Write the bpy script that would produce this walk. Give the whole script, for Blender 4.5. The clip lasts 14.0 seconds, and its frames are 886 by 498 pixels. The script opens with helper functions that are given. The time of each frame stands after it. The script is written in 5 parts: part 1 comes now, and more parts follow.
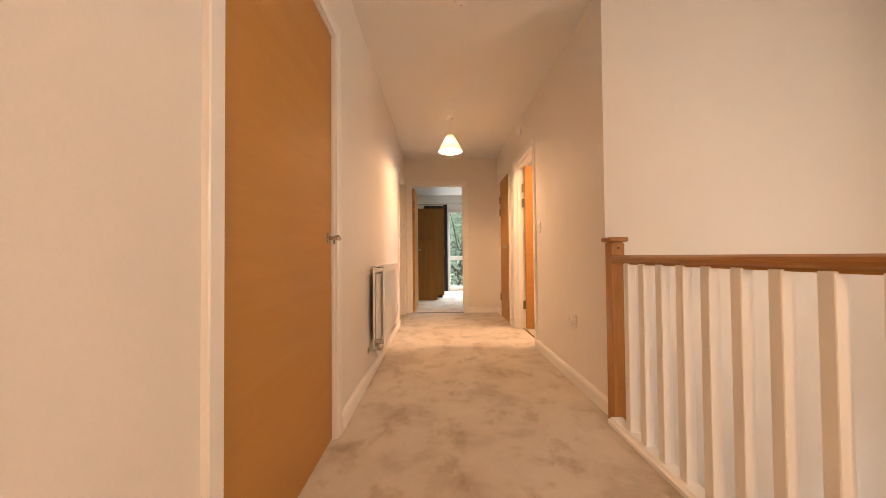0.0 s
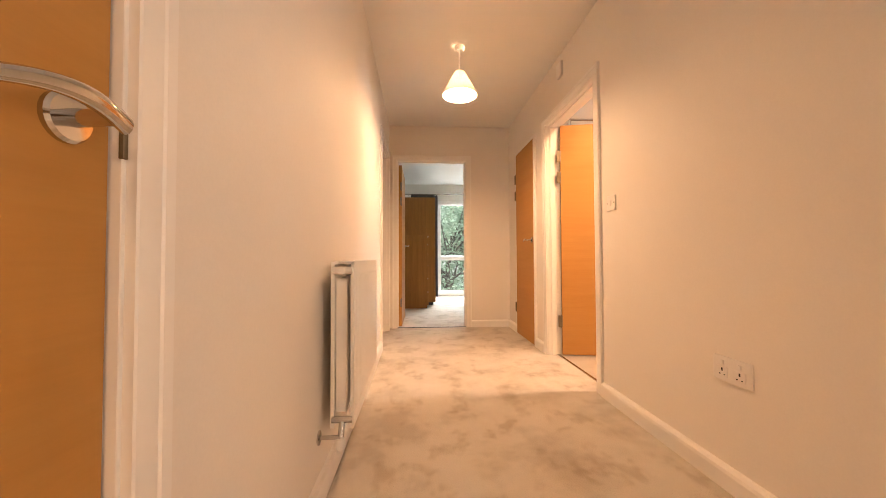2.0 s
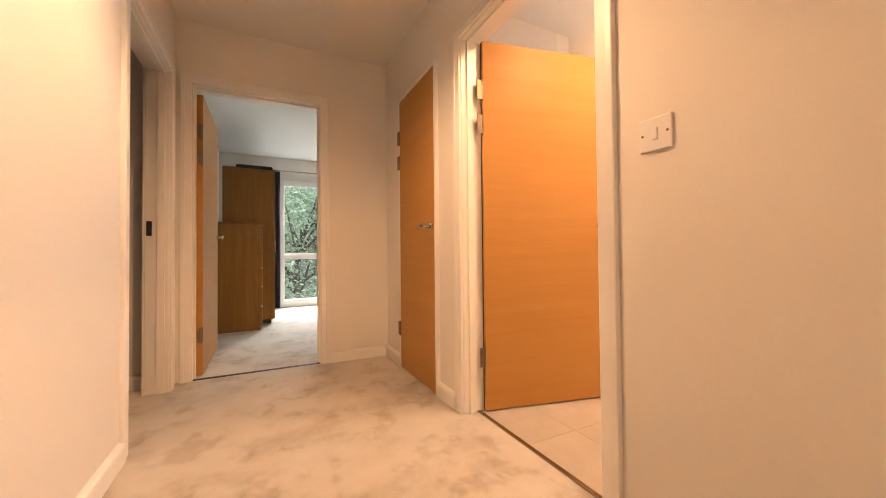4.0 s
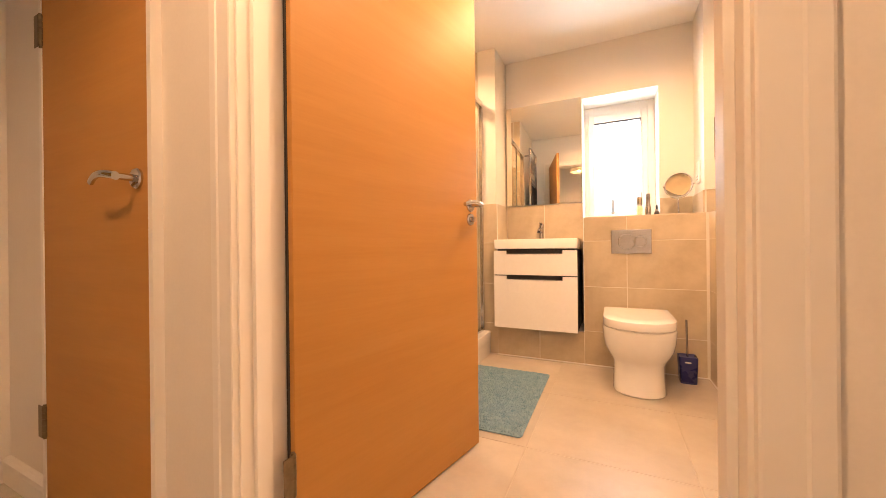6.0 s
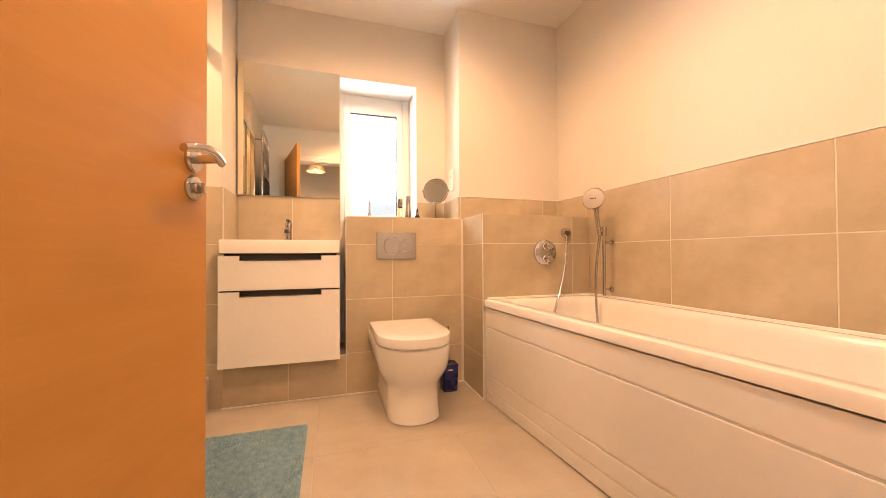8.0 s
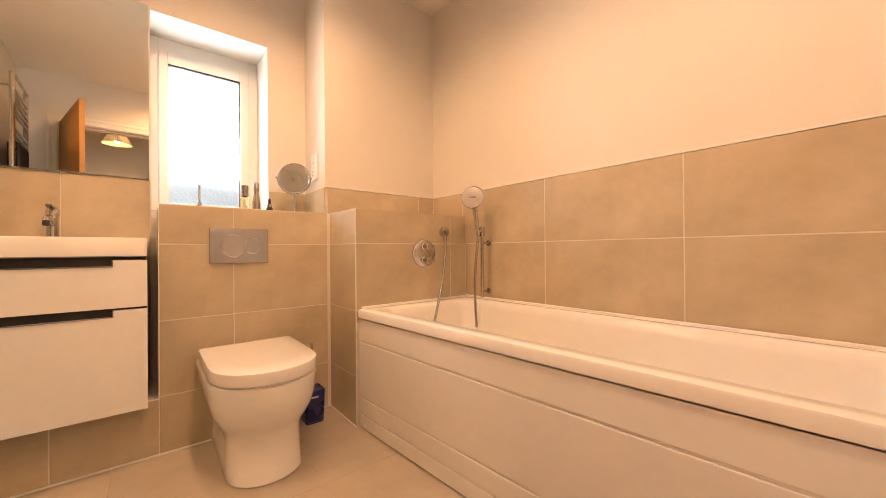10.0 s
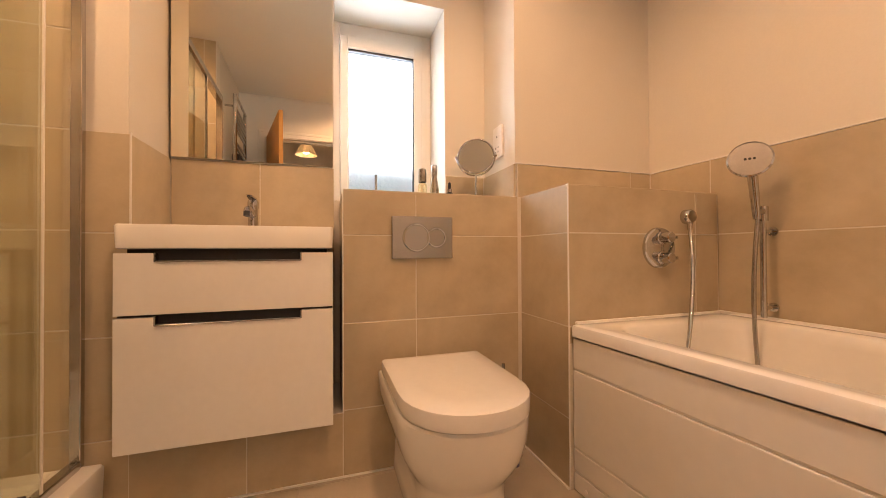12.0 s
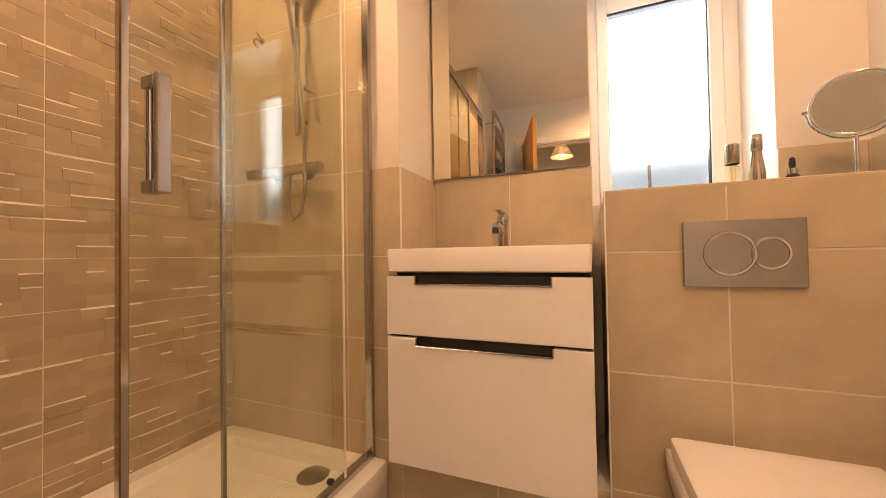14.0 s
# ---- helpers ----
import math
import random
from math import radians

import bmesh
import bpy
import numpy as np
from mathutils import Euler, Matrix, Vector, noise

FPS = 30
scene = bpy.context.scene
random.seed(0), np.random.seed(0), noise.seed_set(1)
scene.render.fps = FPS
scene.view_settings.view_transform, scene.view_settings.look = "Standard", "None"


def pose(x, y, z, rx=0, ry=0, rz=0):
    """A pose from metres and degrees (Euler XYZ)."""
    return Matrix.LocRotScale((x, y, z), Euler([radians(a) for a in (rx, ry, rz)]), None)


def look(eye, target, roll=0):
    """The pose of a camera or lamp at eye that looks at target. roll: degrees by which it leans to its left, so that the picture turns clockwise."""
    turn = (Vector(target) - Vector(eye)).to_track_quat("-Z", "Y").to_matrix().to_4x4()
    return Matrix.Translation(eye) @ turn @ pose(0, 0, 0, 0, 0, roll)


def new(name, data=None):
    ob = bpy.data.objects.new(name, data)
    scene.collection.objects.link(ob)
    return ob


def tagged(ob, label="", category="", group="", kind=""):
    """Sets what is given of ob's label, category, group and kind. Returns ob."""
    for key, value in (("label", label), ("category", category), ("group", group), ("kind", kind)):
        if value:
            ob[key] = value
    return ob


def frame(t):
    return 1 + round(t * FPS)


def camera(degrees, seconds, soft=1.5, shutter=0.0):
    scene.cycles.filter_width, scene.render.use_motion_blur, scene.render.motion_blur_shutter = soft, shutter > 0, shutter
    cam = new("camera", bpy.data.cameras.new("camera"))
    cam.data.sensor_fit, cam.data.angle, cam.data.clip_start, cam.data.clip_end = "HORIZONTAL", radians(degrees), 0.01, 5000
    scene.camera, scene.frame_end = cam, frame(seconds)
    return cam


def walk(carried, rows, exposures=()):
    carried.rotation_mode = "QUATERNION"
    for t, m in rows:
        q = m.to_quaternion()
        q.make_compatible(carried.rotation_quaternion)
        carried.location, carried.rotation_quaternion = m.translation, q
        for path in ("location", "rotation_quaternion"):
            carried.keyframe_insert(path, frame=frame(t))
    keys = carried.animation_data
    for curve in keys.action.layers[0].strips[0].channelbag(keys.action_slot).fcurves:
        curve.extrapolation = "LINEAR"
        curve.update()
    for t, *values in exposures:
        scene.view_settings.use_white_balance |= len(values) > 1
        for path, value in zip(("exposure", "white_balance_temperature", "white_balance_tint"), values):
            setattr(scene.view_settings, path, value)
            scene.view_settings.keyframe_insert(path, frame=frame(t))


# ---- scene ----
cam = camera(102.1, 14.0, 0.85)
PATH = [
    (0, (0.175, 0.006, 0.891), (0.206, 2.005, 0.932), -0.5),
    (0.5, (0.176, 0.316, 0.882), (0.153, 2.315, 0.933), 0.0),
    (1, (0.131, 0.651, 0.873), (0.106, 2.65, 0.92), -0.2),
    (1.5, (0.067, 0.993, 0.828), (0.094, 2.992, 0.88), -0.1),
    (2, (0.012, 1.339, 0.838), (0.15, 3.333, 0.889), -0.2),
    (2.2, (-0.014, 1.473, 0.845), (0.177, 3.463, 0.89), -0.4),
    (4.3, (0.256, 2.927, 0.83), (1.292, 4.637, 0.866), -0.5),
    (4.5, (0.297, 3.037, 0.816), (1.428, 4.685, 0.853), -0.5),
    (5, (0.385, 3.27, 0.805), (1.763, 4.718, 0.836), -0.6),
    (5.5, (0.497, 3.484, 0.821), (2.11, 4.666, 0.829), -0.9),
    (6, (0.628, 3.662, 0.828), (2.435, 4.519, 0.826), -0.6),
    (6.5, (0.761, 3.813, 0.822), (2.695, 4.323, 0.83), -0.3),
    (7, (0.897, 3.908, 0.817), (2.892, 4.058, 0.841), -0.2),
    (7.5, (1.064, 3.936, 0.821), (3.051, 3.709, 0.841), -0.3),
    (8, (1.18, 3.925, 0.813), (3.091, 3.333, 0.84), -0.3),
    (8.5, (1.254, 3.913, 0.82), (3.019, 2.972, 0.852), -0.2),
    (8.7, (1.269, 3.923, 0.823), (2.952, 2.842, 0.855), -0.2),
    (10.8, (1.65, 3.852, 0.834), (3.189, 2.575, 0.841), -0.5),
    (11, (1.711, 3.864, 0.811), (3.323, 2.68, 0.841), -0.6),
    (11.5, (1.875, 3.889, 0.803), (3.649, 2.965, 0.831), -0.5),
    (12, (1.997, 3.901, 0.805), (3.899, 3.286, 0.824), -0.3),
    (12.5, (2.086, 3.911, 0.806), (4.064, 3.617, 0.825), -0.3),
    (13, (2.147, 3.909, 0.824), (4.147, 3.955, 0.847), -0.4),
    (13.5, (2.212, 3.908, 0.855), (4.174, 4.296, 0.873), -0.3),
    (14, (2.271, 3.896, 0.868), (4.127, 4.639, 0.906), -0.9),
]
EXPOSURE = [(0.0, 0.60), (0.5, 0.72), (1.0, 0.86), (1.5, 0.94), (2.2, 0.76), (4.5, 0.48), (6.0, 0.36), (7.0, 0.22), (8.5, 0.05), (11.0, -0.42), (12.0, -0.60), (12.5, -0.60), (14.0, -0.45)]
walk(cam, [(t, look(eye, target, roll)) for t, eye, target, roll in PATH], EXPOSURE)

# ---- world and lights ----
world = bpy.data.worlds.new("sky_world")
scene.world = world
world.use_nodes = True
wn = world.node_tree.nodes
wl = world.node_tree.links
sky = wn.new("ShaderNodeTexSky")
sky.sky_type = 'NISHITA'
sky.sun_disc = False
sky.sun_elevation = radians(52)
sky.sun_rotation = radians(200)
sky.air_density = 1.6
sky.dust_density = 3.0
wl.new(sky.outputs[0], wn["Background"].inputs[0])
wn["Background"].inputs[1].default_value = 0.15

sun_data = bpy.data.lights.new("sun", 'SUN')
sun_data.energy = 5.0
sun_data.angle = radians(12)
sun_data.color = (1.0, 0.95, 0.88)
sun_ob = new("sun", sun_data)
sun_ob.matrix_world = pose(0, 0, 20, 38, 0, 20)

WARM = (1.0, 0.55, 0.285)


# the bathroom was drawn on a plan of its own; this lays it onto the hall's plan
ROOM = Matrix(((0.996, 0, 0, 1.255 * 0.004), (0, 0.975, 0, 4.479 - 0.975 * 4.446), (0, 0, 0.982, 0), (0, 0, 0, 1)))


def room_at(x, y, z):
    return tuple(ROOM @ Vector((x, y, z)))


def lay_room(known):
    for o in list(scene.collection.objects):
        if o.name not in known and o.parent is None:
            o.matrix_world = ROOM @ o.matrix_basis



def area_lamp(name, at, target, w, h, watts, colour):
    d = bpy.data.lights.new(name, 'AREA')
    d.shape, d.size, d.size_y, d.energy, d.color = 'RECTANGLE', w, h, watts, colour
    o = new(name, d)
    o.matrix_world = look(at, target)
    return o


def point_lamp(name, at, watts, colour, radius):
    d = bpy.data.lights.new(name, 'POINT')
    d.energy, d.color, d.shadow_soft_size = watts, colour, radius
    o = new(name, d)
    o.location = at
    return o


DAY = (0.86, 0.93, 1.0)
point_lamp("pendant_bulb", (0.329, 4.016, 2.14), 53, WARM, 0.045)
# fill light added out of view to brighten the near hall
point_lamp("landing_bulb", (0.35, -1.7, 2.11), 84, WARM, 0.045)
area_lamp("stair_window_light", (3.10, 0.1, 1.15), (1.0, 0.4, 0.9), 1.2, 1.6, 21, (1.0, 0.78, 0.62))
area_lamp("bedroom_window_light", (1.3, 10.1, 3.0), (1.1, 7.6, 0.3), 1.9, 1.3, 470, DAY)
area_lamp("bathroom_window_light", room_at(4.06, 3.557, 1.75), room_at(2.5, 3.557, 1.75), 0.50, 0.86, 25, DAY)
DOWNLIGHTS = [(1.75, 3.45), (2.75, 3.55), (2.75, 4.95)]
for dx, dy in DOWNLIGHTS:
    d = bpy.data.lights.new("downlight_beam", 'SPOT')
    d.energy, d.color, d.spot_size, d.spot_blend, d.shadow_soft_size = 64, WARM, radians(164), 0.6, 0.03
    o = new("downlight_beam", d)
    o.matrix_world = look(room_at(dx, dy, 2.425), room_at(dx, dy + 0.001, 0))

# ---- materials ----


def nodes_of(name):
    m = bpy.data.materials.new(name)
    m.use_nodes = True
    return m, m.node_tree.nodes, m.node_tree.links, m.node_tree.nodes["Principled BSDF"]


def noise_of(n, l, scale, detail=4.0, rough=0.55, stretch=(1, 1, 1), generated=False):
    tc = n.new("ShaderNodeTexCoord")
    mp = n.new("ShaderNodeMapping")
    mp.inputs["Scale"].default_value = stretch
    tx = n.new("ShaderNodeTexNoise")
    tx.inputs["Scale"].default_value, tx.inputs["Detail"].default_value, tx.inputs["Roughness"].default_value = scale, detail, rough
    l.new(tc.outputs["Generated" if generated else "Object"], mp.inputs[0])
    l.new(mp.outputs[0], tx.inputs["Vector"])
    return tx.outputs["Fac"]


def ramp_of(n, l, fac, stops):
    r = n.new("ShaderNodeValToRGB")
    r.color_ramp.elements[0].position, r.color_ramp.elements[0].color = stops[0][0], (*stops[0][1], 1)
    r.color_ramp.elements[1].position, r.color_ramp.elements[1].color = stops[-1][0], (*stops[-1][1], 1)
    for p, c in stops[1:-1]:
        e = r.color_ramp.elements.new(p)
        e.color = (*c, 1)
    l.new(fac, r.inputs[0])
    return r.outputs[0]


def mul_of(n, l, a, b, fac=1.0):
    m = n.new("ShaderNodeMix")
    m.data_type, m.blend_type = 'RGBA', 'MULTIPLY'
    m.inputs[0].default_value = fac
    l.new(a, m.inputs[6])
    l.new(b, m.inputs[7])
    return m.outputs[2]


def bump_of(n, l, bsdf, height, strength, dist=0.002, chain=None):
    b = n.new("ShaderNodeBump")
    b.inputs["Strength"].default_value, b.inputs["Distance"].default_value = strength, dist
    l.new(height, b.inputs["Height"])
    if chain is not None:
        l.new(chain, b.inputs["Normal"])
    l.new(b.outputs[0], bsdf.inputs["Normal"])
    return b.outputs[0]


def grey(v):
    return (v, v, v)


def mixed(name, lo, hi, scale, rough, fine=None, bump=0.05, metal=0.0, stretch=(1, 1, 1), spec=0.5, coat=0.0, dist=0.002, piece=0.0, roughvar=0.06, grain=0.975):
    """Colour between lo and hi by soft noise, a finer grain over it, fine relief, uneven gloss."""
    m, n, l, b = nodes_of(name)
    big = noise_of(n, l, scale, 5, 0.6, stretch)
    col = ramp_of(n, l, big, [(0.3, lo), (0.72, hi)])
    small = noise_of(n, l, fine or scale * 14, 3, 0.5, stretch)
    col = mul_of(n, l, col, ramp_of(n, l, small, [(0.3, grey(grain)), (0.7, grey(1.0))]))
    if piece:
        oi = n.new("ShaderNodeObjectInfo")
        col = mul_of(n, l, col, ramp_of(n, l, oi.outputs["Random"], [(0.0, grey(1 - piece)), (1.0, grey(1.0))]))
    l.new(col, b.inputs["Base Color"])
    rr = n.new("ShaderNodeMapRange")
    rr.inputs["To Min"].default_value, rr.inputs["To Max"].default_value = rough - roughvar, rough + roughvar
    l.new(big, rr.inputs["Value"])
    l.new(rr.outputs[0], b.inputs["Roughness"])
    b.inputs["Metallic"].default_value, b.inputs["Specular IOR Level"].default_value = metal, spec
    b.inputs["Coat Weight"].default_value = coat
    b.inputs["Coat Roughness"].default_value = 0.08
    if bump:
        bump_of(n, l, b, small, bump, dist)
    return m


def wood(name, lo, mid, hi, rough, stretch, scale=3.0, coat=0.1, fine_dark=0.88):
    m, n, l, b = nodes_of(name)
    warp = noise_of(n, l, scale, 6, 0.62, stretch)
    wide = noise_of(n, l, 0.9, 2, 0.5, (stretch[0] ** 0.5, stretch[1] ** 0.5, stretch[2] ** 0.5))
    col = ramp_of(n, l, warp, [(0.28, lo), (0.5, mid), (0.74, hi)])
    col = mul_of(n, l, col, ramp_of(n, l, wide, [(0.25, grey(0.90)), (0.75, grey(1.0))]))
    fine = noise_of(n, l, scale * 9, 3, 0.6, stretch)
    col = mul_of(n, l, col, ramp_of(n, l, fine, [(0.35, grey(fine_dark)), (0.6, grey(1.0))]))
    l.new(col, b.inputs["Base Color"])
    b.inputs["Roughness"].default_value = rough
    b.inputs["Specular IOR Level"].default_value = 0.24
    b.inputs["Coat Weight"].default_value, b.inputs["Coat Roughness"].default_value = coat, 0.25
    bump_of(n, l, b, fine, 0.04, 0.001)
    return m


MAT = {}
MAT["plaster"] = mixed("painted plaster", (0.77, 0.735, 0.678), (0.81, 0.775, 0.718), 1.2, 0.62, 160, 0.035, dist=0.0008)
MAT["cream"] = mixed("cream bathroom paint", (0.69, 0.655, 0.59), (0.735, 0.70, 0.635), 1.4, 0.6, 160, 0.04, dist=0.0008)
MAT["ceiling"] = mixed("matt ceiling paint", (0.78, 0.77, 0.74), (0.82, 0.81, 0.78), 1.0, 0.8, 120, 0.05, dist=0.001)
MAT["gloss_white"] = mixed("white satin wood paint", (0.815, 0.795, 0.755), (0.83, 0.81, 0.77), 1.5, 0.34, 90, 0.012, dist=0.0004, roughvar=0.02, grain=0.992)
MAT["door_wood"] = wood("orange beech door veneer", (0.46, 0.228, 0.060), (0.49, 0.247, 0.067), (0.52, 0.268, 0.076), 0.48, (0.5, 0.5, 8.0), 2.0, 0.0, 0.972)
MAT["rail_wood"] = wood("varnished handrail wood", (0.34, 0.145, 0.037), (0.42, 0.19, 0.052), (0.48, 0.23, 0.068), 0.3, (9, 0.6, 9), 3.0, 0.35)
MAT["newel_wood"] = wood("varnished newel wood", (0.34, 0.145, 0.037), (0.42, 0.19, 0.052), (0.48, 0.23, 0.068), 0.3, (9, 9, 0.6), 3.0, 0.35)
MAT["cab_wood"] = wood("brown cherry furniture veneer", (0.25, 0.105, 0.020), (0.30, 0.132, 0.027), (0.35, 0.16, 0.036), 0.4, (8, 8, 0.5), 2.5, 0.1)
MAT["chrome"] = mixed("polished chrome", (0.54, 0.53, 0.52), (0.60, 0.59, 0.58), 6.0, 0.10, 80, 0.01, metal=1.0, roughvar=0.03)
MAT["satin_metal"] = mixed("satin chrome", (0.40, 0.385, 0.37), (0.47, 0.455, 0.44), 8.0, 0.24, 200, 0.03, metal=1.0, roughvar=0.04)
MAT["brass"] = mixed("brassed steel hinge", (0.17, 0.135, 0.085), (0.24, 0.19, 0.12), 60.0, 0.45, 200, 0.04, metal=0.8)
MAT["ceramic"] = mixed("white glazed ceramic", (0.80, 0.79, 0.76), (0.84, 0.83, 0.80), 2.0, 0.10, 20, 0.01, coat=0.3, roughvar=0.03)
MAT["acrylic"] = mixed("white bath acrylic", (0.79, 0.78, 0.75), (0.83, 0.82, 0.79), 2.0, 0.13, 30, 0.012, coat=0.2, roughvar=0.04)
MAT["lacquer"] = mixed("white gloss lacquer", (0.80, 0.79, 0.77), (0.84, 0.83, 0.81), 2.0, 0.16, 40, 0.01, coat=0.2, roughvar=0.04)
MAT["silver"] = mixed("polished silver", (0.50, 0.46, 0.40), (0.60, 0.55, 0.48), 12.0, 0.16, 90, 0.02, metal=1.0)
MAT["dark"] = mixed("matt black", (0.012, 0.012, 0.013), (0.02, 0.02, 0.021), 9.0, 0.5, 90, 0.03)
MAT["plastic"] = mixed("white moulded plastic", (0.78, 0.76, 0.73), (0.82, 0.80, 0.77), 5.0, 0.3, 60, 0.01)
MAT["tile"] = mixed("beige porcelain wall tile", (0.43, 0.357, 0.243), (0.60, 0.512, 0.372), 4.2, 0.34, 30, 0.05, piece=0.06, dist=0.001)
MAT["floor_tile"] = mixed("beige porcelain floor tile", (0.42, 0.362, 0.285), (0.54, 0.475, 0.39), 3.6, 0.33, 50, 0.06, piece=0.05, dist=0.001)


def mosaic_material():
    m = mixed("relief cut beige tile", (0.375, 0.308, 0.212), (0.46, 0.386, 0.276), 5.0, 0.36, 50, 0.08, dist=0.001)
    n, l = m.node_tree.nodes, m.node_tree.links
    bs = n["Principled BSDF"]
    geo = n.new("ShaderNodeNewGeometry")
    old = bs.inputs["Base Color"].links[0].from_socket
    l.new(mul_of(n, l, old, ramp_of(n, l, geo.outputs["Random Per Island"], [(0.0, grey(0.81)), (1.0, grey(1.0))])), bs.inputs["Base Color"])
    return m


MAT["mosaic"] = mosaic_material()
MAT["spray"] = mixed("grey spray rubber", (0.40, 0.37, 0.34), (0.48, 0.45, 0.42), 12.0, 0.4, 90, 0.02)
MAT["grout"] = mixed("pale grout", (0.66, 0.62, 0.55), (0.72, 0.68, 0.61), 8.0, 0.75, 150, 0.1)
MAT["floor_grout"] = mixed("sandy floor grout", (0.50, 0.44, 0.355), (0.56, 0.50, 0.41), 8.0, 0.75, 150, 0.1)
MAT["blue"] = mixed("dark blue plastic", (0.008, 0.012, 0.10), (0.014, 0.02, 0.15), 6.0, 0.28, 60, 0.01)
MAT["curtain"] = mixed("charcoal violet curtain cloth", (0.045, 0.042, 0.055), (0.065, 0.06, 0.078), 6.0, 0.85, 300, 0.2, stretch=(1, 1, 0.3))
MAT["bag"] = mixed("black suitcase cloth", (0.012, 0.012, 0.014), (0.03, 0.03, 0.034), 12.0, 0.7, 200, 0.2)


def carpet_material():
    m, n, l, b = nodes_of("beige cut pile carpet")
    scuff = noise_of(n, l, 2.7, 4, 0.62)
    foot = noise_of(n, l, 6.0, 3, 0.62, (1.0, 0.7, 1))
    pile = noise_of(n, l, 420, 2, 0.6)
    tuft = noise_of(n, l, 130, 2, 0.6)
    col = ramp_of(n, l, scuff, [(0.36, (0.54, 0.475, 0.385)), (0.48, (0.67, 0.605, 0.51)), (0.68, (0.73, 0.665, 0.57))])
    col = mul_of(n, l, col, ramp_of(n, l, foot, [(0.35, (0.76, 0.715, 0.65)), (0.46, (0.97, 0.96, 0.945)), (0.66, grey(1.0))]))
    col = mul_of(n, l, col, ramp_of(n, l, pile, [(0.3, grey(0.78)), (0.65, grey(1.0))]))
    l.new(col, b.inputs["Base Color"])
    b.inputs["Roughness"].default_value = 0.95
    b.inputs["Specular IOR Level"].default_value = 0.1
    b.inputs["Sheen Weight"].default_value = 0.25
    first = bump_of(n, l, b, tuft, 0.5, 0.006)
    bump_of(n, l, b, pile, 0.6, 0.004, first)
    return m


MAT["carpet"] = carpet_material()


def glass_material(name, tint, rough=0.0, relief=0.0):
    m, n, l, b = nodes_of(name)
    b.inputs["Base Color"].default_value = (*tint, 1)
    b.inputs["Transmission Weight"].default_value = 1.0
    b.inputs["Roughness"].default_value = rough
    b.inputs["IOR"].default_value = 1.45
    if relief:
        bump_of(n, l, b, noise_of(n, l, 70, 2, 0.5), relief, 0.01)
    return m


MAT["glass"] = glass_material("clear glass", (0.97, 0.99, 0.98))
MAT["shower_glass"] = glass_material("greenish shower glass", (0.90, 0.94, 0.87))
MAT["obscure"] = glass_material("obscured window glass", (0.98, 0.99, 1.0), 0.5, 0.7)
MAT["amber"] = glass_material("pale amber glass", (0.9, 0.78, 0.5))


def mirror_material():
    m, n, l, b = nodes_of("silvered mirror")
    b.inputs["Base Color"].default_value = (0.83, 0.78, 0.64, 1)
    b.inputs["Metallic"].default_value = 1.0
    b.inputs["Roughness"].default_value = 0.008
    return m


MAT["mirror"] = mirror_material()


def shade_material():
    m, n, l, b = nodes_of("cream pleated shade cloth")
    t = n.new("ShaderNodeBsdfTranslucent")
    t.inputs[0].default_value = (0.93, 0.80, 0.55, 1)
    mx = n.new("ShaderNodeMixShader")
    mx.inputs[0].default_value = 0.03
    b.inputs["Base Color"].default_value = (0.85, 0.78, 0.62, 1)
    b.inputs["Roughness"].default_value = 0.8
    l.new(b.outputs[0], mx.inputs[1])
    l.new(t.outputs[0], mx.inputs[2])
    l.new(mx.outputs[0], n["Material Output"].inputs[0])
    return m


MAT["shade"] = shade_material()


def glow_material(name, colour, strength):
    m, n, l, b = nodes_of(name)
    b.inputs["Emission Color"].default_value = (*colour, 1)
    b.inputs["Emission Strength"].default_value = strength
    return m


MAT["bulb"] = glow_material("lit bulb", (1.0, 0.78, 0.5), 10)
MAT["mat_cloth"] = mixed("teal chenille", (0.15, 0.27, 0.355), (0.29, 0.425, 0.51), 45.0, 0.95, 260, 0.6, spec=0.1, dist=0.004)


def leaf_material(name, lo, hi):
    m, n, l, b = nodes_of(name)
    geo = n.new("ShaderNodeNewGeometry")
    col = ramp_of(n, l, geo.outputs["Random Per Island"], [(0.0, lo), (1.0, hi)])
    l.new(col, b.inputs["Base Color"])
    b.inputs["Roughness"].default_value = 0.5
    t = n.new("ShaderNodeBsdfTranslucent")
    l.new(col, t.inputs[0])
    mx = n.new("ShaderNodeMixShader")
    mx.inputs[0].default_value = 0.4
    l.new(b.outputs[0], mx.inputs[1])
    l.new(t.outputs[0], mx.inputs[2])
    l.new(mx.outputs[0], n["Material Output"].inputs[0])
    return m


# leaf colours raised above real foliage to stand in for strong daylight
MAT["leaf"] = leaf_material("green leaves lightened for daylight", (0.18, 0.28, 0.18), (0.44, 0.54, 0.42))
MAT["bark"] = mixed("grey bark", (0.06, 0.05, 0.04), (0.12, 0.10, 0.08), 8.0, 0.9, 60, 0.5)
# tone picked to make the lower obscured pane look pale and bright
MAT["pale_ground"] = mixed("pale grey ground tone", (0.44, 0.44, 0.45), (0.54, 0.54, 0.54), 0.6, 0.95, 40, 0.4)

# ---- mesh helpers ----


def box(bm, x0, x1, y0, y1, z0, z1, bevel=0.0, seg=1):
    m = Matrix.Translation(((x0 + x1) / 2, (y0 + y1) / 2, (z0 + z1) / 2)) @ Matrix.Diagonal((x1 - x0, y1 - y0, z1 - z0, 1))
    r = bmesh.ops.create_cube(bm, size=1.0, matrix=m)
    if bevel:
        es = list({e for v in r["verts"] for e in v.link_edges})
        bmesh.ops.bevel(bm, geom=es, offset=bevel, segments=seg, profile=0.5, affect='EDGES')
    return bm


